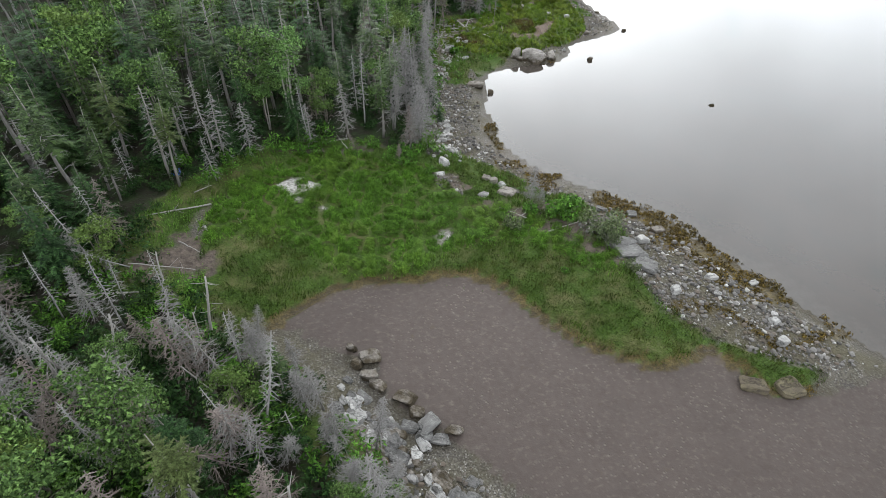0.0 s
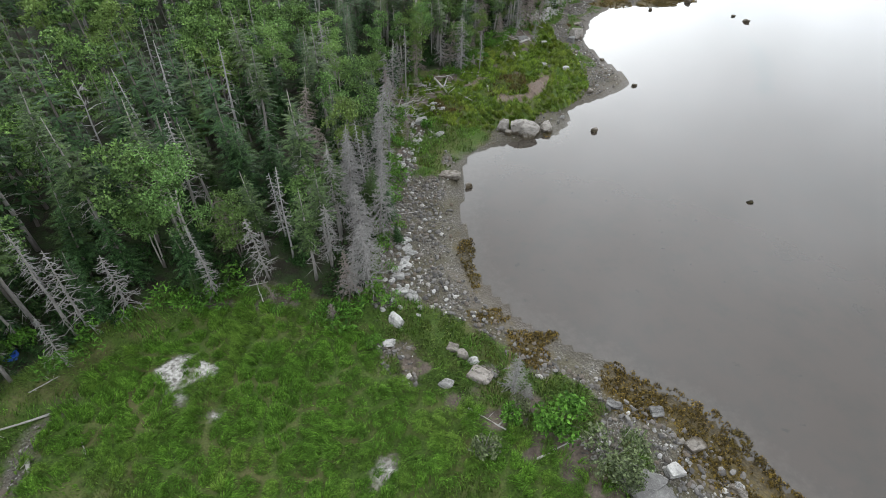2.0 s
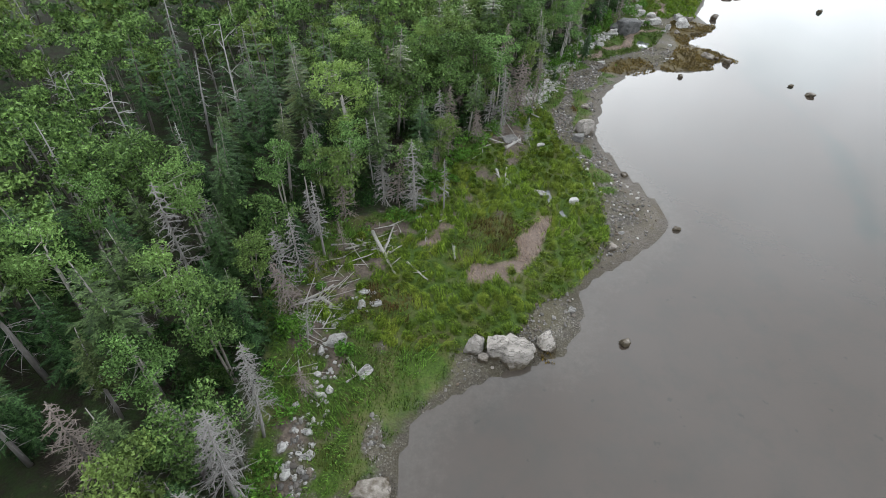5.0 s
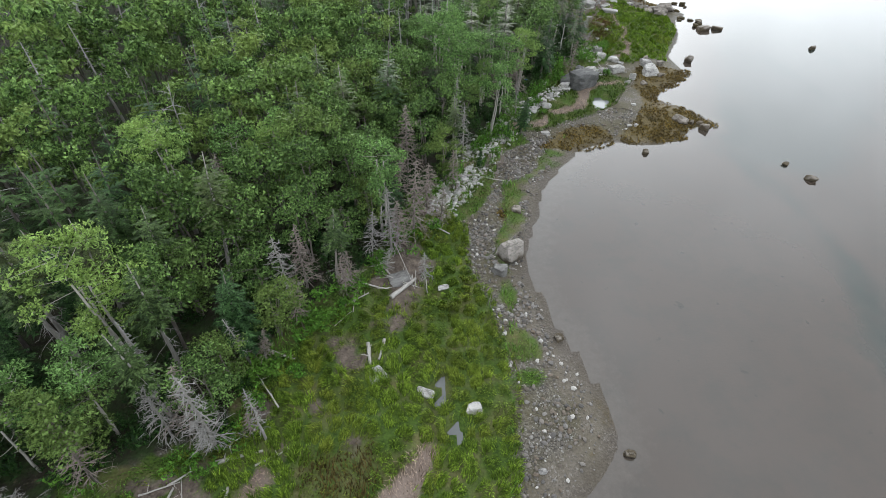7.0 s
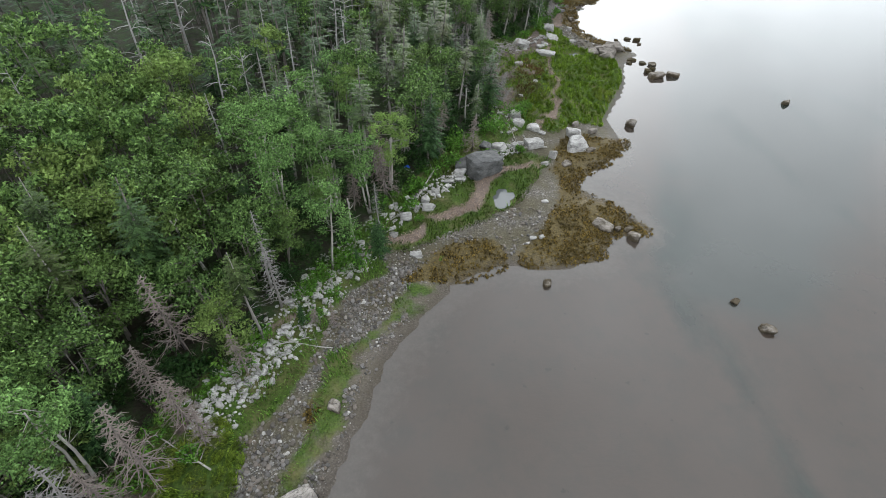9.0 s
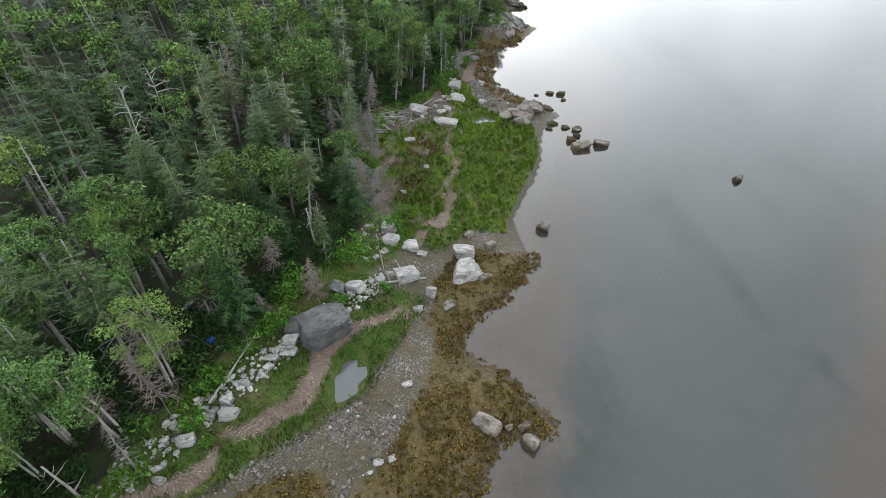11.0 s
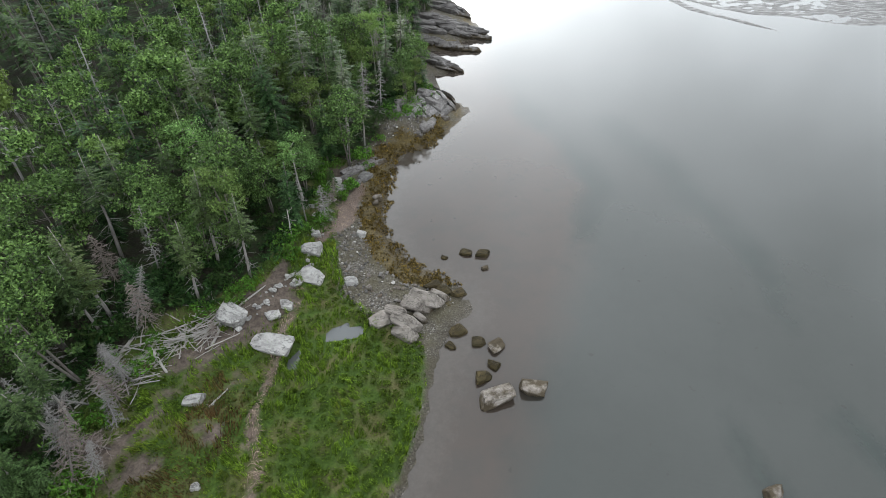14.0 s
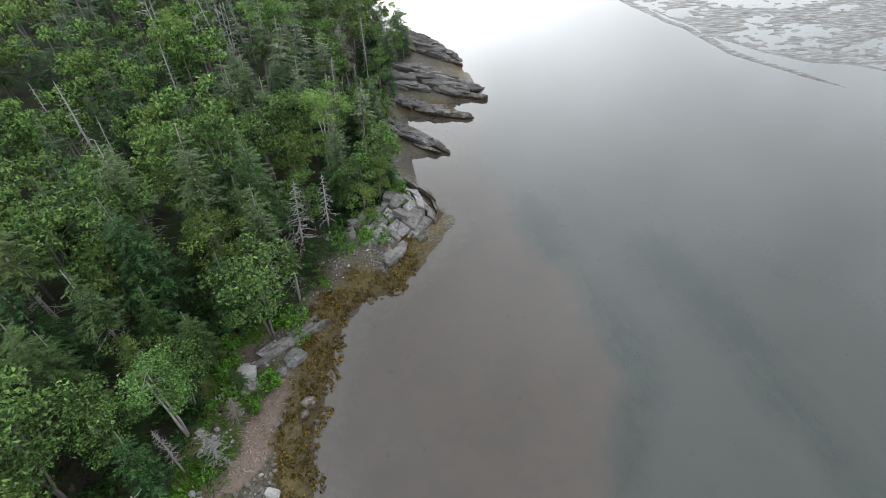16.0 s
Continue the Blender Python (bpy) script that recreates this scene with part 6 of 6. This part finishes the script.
def edge_growth():
    rng = np.random.default_rng(15)
    x, y, z = scatter(rng, 24000, (-36, -4, 66, 225), lambda p, x, y: (0.75 + 0.25 * (y < 28)) * soft(p["wood"], -1.6, 0.2) * soft(8 + 14 * (y < 28) - p["wood"], 0, 4) * (p["shore"] > 1.5) * (p["thatch"] < 0.3))
    made = [bush(k, rng.uniform(1.2, 2.2), rng.uniform(0.6, 1.6), 120, 0.15, True) for k in (21, 22, 23, 24)]
    greens, herbs = [], []
    wood = plan(x, y)["wood"]
    for a, b, c, w in zip(x, y, z, wood):
        m = pose(a, b, c, 0, 0, rng.uniform(0, 360)) @ Matrix.Scale(rng.uniform(0.55, 1.3), 4)
        # Bushes further in share these shapes but take the leaf colour with painted shade.
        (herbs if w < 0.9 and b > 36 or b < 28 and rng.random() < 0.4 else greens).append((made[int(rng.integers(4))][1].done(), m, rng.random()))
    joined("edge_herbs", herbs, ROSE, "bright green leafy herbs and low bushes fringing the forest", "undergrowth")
    joined("undergrowth", greens, SHADED_SHRUB, "green undergrowth along the forest edge, with tree shade put into its colour", "undergrowth")


edge_growth()


# ---- grass and rockweed ----
def blades(name, mat, label, seed, density, box, keep, long, wide, lay, tussock=0.0):
    """Bent blades as one piece of stuff. lay: how far they lie over, 0 to 1."""
    rng = np.random.default_rng(seed)
    count = int(density * (box[2] - box[0]) * (box[3] - box[1]))
    x, y, z = scatter(rng, count, box, keep)
    n = len(x)
    crown = np.ones(n)
    if tussock:
        best, cx, cy = np.full(n, 1e9), x.copy(), y.copy()
        hashed = lambda a, b, k: np.abs(np.modf(np.sin(a * 12.9898 + b * 78.233 + k) * 43758.5453)[0])
        for di, dj in [(a, b) for a in (-1, 0, 1) for b in (-1, 0, 1)]:
            i, j = np.floor(x / tussock) + di, np.floor(y / tussock) + dj
            px, py = (i + hashed(i, j, 1.7)) * tussock, (j + hashed(i, j, 5.3)) * tussock
            d = np.hypot(x - px, y - py)
            near = d < best
            best, cx, cy = np.where(near, d, best), np.where(near, px, cx), np.where(near, py, cy)
        x, y = x + (cx - x) * 0.24, y + (cy - y) * 0.24
        crown = np.clip(1.35 - 0.85 * best / tussock, 0.5, 1.35)
    flow = 6.28 * 1.4 * lattice(x, y, 2.6, seed + 50) + 3.0 * lattice(x, y, 0.9, seed + 51) + rng.normal(0, 0.5, n)
    size = long * crown * rng.uniform(0.6, 1.3, n) * (0.12 + 1.05 * lattice(x, y, 1.1, seed + 52) + 0.85 * lattice(x, y, 0.55, seed + 54))
    lean = lay * rng.uniform(0.6, 1.2, n)
    d = np.stack([np.cos(flow), np.sin(flow), 0 * x], 1)
    s = np.stack([-np.sin(flow), np.cos(flow), 0 * x], 1) * (wide * rng.uniform(0.6, 1.4, n))[:, None]
    root = np.stack([x, y, z - 0.03], 1)
    up = np.array((0, 0, 1.0))
    mid = root + d * (size * 0.35 * lean)[:, None] + up * (size * 0.5)[:, None]
    tip = root + d * (size * 0.95 * lean)[:, None] + up * (size * (0.95 - 0.55 * lean))[:, None]
    v = np.stack([root - s, root + s, mid - s * 0.8, mid + s * 0.8, tip], 1).reshape(-1, 3)
    i = np.arange(n)[:, None] * 5
    f = np.concatenate([i + (0, 1, 3), i + (0, 3, 2), i + (2, 3, 4)])
    me = tri_mesh(name, v, f, [mat])
    tint = np.repeat(lattice(x, y, 3.2, seed + 53), 5)
    me.attributes.new("tint", "FLOAT", "POINT").data.foreach_set("value", tint.astype(np.float32))
    return tagged(new(name, me), label, "grass", kind="stuff")


grassy = lambda p: (p["grass"] > -0.3) * (p["shore"] > 0.08) * (1 - p["thatch"]) * (1 - p["bare"]) * (1 - p["pool"]) * (p["wood"] < 0.5) * (p["z"] > 0.1)
low_edge = lambda x, y: soft(y - (30.4 + 2.0 * np.sin(x * 0.35)), -1.0, 1.0) * soft(11.6 - x + (y - 26) * 0.3, -2, 2)
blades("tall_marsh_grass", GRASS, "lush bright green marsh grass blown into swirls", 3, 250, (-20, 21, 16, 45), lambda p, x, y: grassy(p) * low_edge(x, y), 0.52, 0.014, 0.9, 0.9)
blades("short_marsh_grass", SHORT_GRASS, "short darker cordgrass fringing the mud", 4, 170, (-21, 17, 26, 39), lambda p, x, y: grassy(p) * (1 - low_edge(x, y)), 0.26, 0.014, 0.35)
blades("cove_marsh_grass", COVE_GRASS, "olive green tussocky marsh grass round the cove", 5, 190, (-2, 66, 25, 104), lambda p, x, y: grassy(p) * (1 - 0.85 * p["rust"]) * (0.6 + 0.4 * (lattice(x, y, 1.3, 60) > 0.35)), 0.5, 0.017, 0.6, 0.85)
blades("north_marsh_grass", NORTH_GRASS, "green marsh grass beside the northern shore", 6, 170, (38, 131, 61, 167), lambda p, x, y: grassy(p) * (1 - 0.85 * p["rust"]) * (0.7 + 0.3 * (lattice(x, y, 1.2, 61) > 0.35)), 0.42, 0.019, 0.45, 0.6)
for side, box, seed in (("cove", (0, 67, 19, 85), 21), ("north", (41, 135, 52, 155), 22)):
    blades(side + "_sedge", SEDGE, "rust brown sedge in the wetter marsh", seed, 85, box, lambda p, x, y: grassy(p) * p["rust"], 0.4, 0.024, 0.5)
blades("beach_grass", SHORT_GRASS, "thin grass at the head of the cove", 17, 50, (-1, 59, 10, 69), lambda p, x, y: (p["turf"] > 0.4) * (p["grass"] < 0) * (p["wood"] < 0) * (lattice(x, y, 1.1, 62) > 0.3), 0.28, 0.024, 0.5)
blades("strand_grass", SHORT_GRASS, "thin olive grass along the cobble beach", 18, 34, (20, 84, 46, 126), lambda p, x, y: (p["turf"] > 0.4) * (p["grass"] < 0) * (p["wood"] < -1.5) * (lattice(x, y, 1.1, 62) > 0.3), 0.22, 0.02, 0.5)
blades("spit_grass", SHORT_GRASS, "thin grass among the stones of the spits", 7, 90, (-3, 27, 17, 46), lambda p, x, y: (p["turf"] > 0.4) * (p["grass"] < 0) * (1 - p["bare"]) * (lattice(x, y, 1.1, 62) > 0.25), 0.3, 0.02, 0.5)
blades("pool_grass", SHORT_GRASS, "short grass round the thatch and tide pool", 8, 70, (26, 114, 47, 130), lambda p, x, y: grassy(p) * 0.9, 0.33, 0.028, 0.5)
on_thatch = lambda p, x, y: (p["thatch"] > 0.4) * (p["z"] > 0.2)
blades("thatch_straw", STRAW, "matted brown thatch of dead grass stems", 12, 70, (8, 70, 21, 84), on_thatch, 0.3, 0.014, 1.35)
blades("pool_thatch", STRAW, "long wrack line of dead brown grass stems", 13, 70, (25, 113, 45, 128), on_thatch, 0.3, 0.014, 1.35)
blades("north_thatch", STRAW, "dead brown grass matted in a runnel", 14, 70, (43, 131, 58, 175), on_thatch, 0.3, 0.014, 1.35)
blades("edge_grass", RANK_GRASS, "rank grass between the marsh and the trees", 9, 42, (-26, 20, 64, 180), lambda p, x, y: (p["turf"] > 0.5) * (p["grass"] < 0.2) * (p["wood"] < 0.8) * (p["shore"] > 2.2) * (1 - p["bare"]), 0.45, 0.024, 0.7)


def build_rockweed():
    rng = np.random.default_rng(8)
    x, y, z = scatter(rng, 280000, (3, 14, 66, 184), lambda p, x, y: (p["weed"] > 0.45) * (p["grass"] < 0) * (0.2 + 0.8 * (lattice(x, y, 1.0, 70) > 0.4)) * (p["shore"] > -1.2))
    n, k = len(x), 8
    a = rng.uniform(0, 6.28, (n, k))
    r = rng.uniform(0.08, 0.22, (n, k)) * rng.uniform(0.6, 1.3, (n, 1))
    h = rng.uniform(0.05, 0.2, (n, 1))
    root = np.stack([x, y, z], 1)[:, None, :]
    way = np.stack([np.cos(a), np.sin(a), 0 * a], 2)
    side = np.stack([-np.sin(a), np.cos(a), 0 * a], 2)
    top = root + way * 0.04 + np.stack([0 * a, 0 * a, h + 0 * a], 2)
    mid = root + way * (r * 0.6)[..., None] + np.stack([0 * a, 0 * a, h * 0.8 + 0 * a], 2)
    tip = root + way * r[..., None] - np.array((0, 0, 0.02))
    w = (r * 0.22)[..., None] * side
    v = np.stack([top, mid - w, mid + w, tip], 2).reshape(-1, 3)
    i = np.arange(n * k)[:, None] * 4
    me = tri_mesh("rockweed", v, np.concatenate([i + (0, 1, 2), i + (1, 3, 2)]), [WEED])
    me.attributes.new("tint", "FLOAT", "POINT").data.foreach_set("value", np.repeat(lattice(x, y, 2, 71), 4 * k).astype(np.float32))
    tagged(new("rockweed", me), "golden brown rockweed draped over the low shore", "seaweed", kind="stuff")


build_rockweed()


# ---- stray man-made things ----
def plain(name, colour, rough=0.5):
    p = Paint(name, rough)
    return p.colour(p.mix(p.range(p.noise(5, 4), 0.3, 0.8, 0.0, 0.4), colour, tuple(0.6 * c for c in colour))).mat


def box_part(name, size, at, mat, parent):
    bm = bmesh.new()
    bmesh.ops.create_cube(bm, size=1, matrix=Matrix.Translation(at) @ Matrix.Diagonal((*size, 1)))
    bmesh.ops.bevel(bm, geom=bm.edges, offset=min(size) * 0.2, segments=1, affect="EDGES")
    me = bpy.data.meshes.new(name)
    bm.to_mesh(me)
    bm.free()
    me.materials.append(mat)
    return part(name, me, parent)


def blue_crate(x, y, s, turn):
    mat = plain("blue_plastic", (0.03, 0.12, 0.6))
    root = tagged(new("fish_crate"), "faded blue plastic fish crate washed up by the trees", "crate")
    root.matrix_world = pose(x, y, height(x, y) + 0.02, 8, 5, turn) @ Matrix.Scale(s, 4)
    box_part("bottom", (0.7, 0.45, 0.03), (0, 0, 0.03), mat, root)
    for q in (-1, 1):
        box_part("long_side", (0.74, 0.03, 0.3), (0, q * 0.23, 0.17), mat, root)
        box_part("end_wall", (0.03, 0.43, 0.3), (q * 0.355, 0, 0.17), mat, root)
        box_part("rim", (0.78, 0.05, 0.04), (0, q * 0.24, 0.33), mat, root)


blue_crate(-21.3, 39, 1.0, 20)
blue_crate(31, 125.1, 0.6, 50)
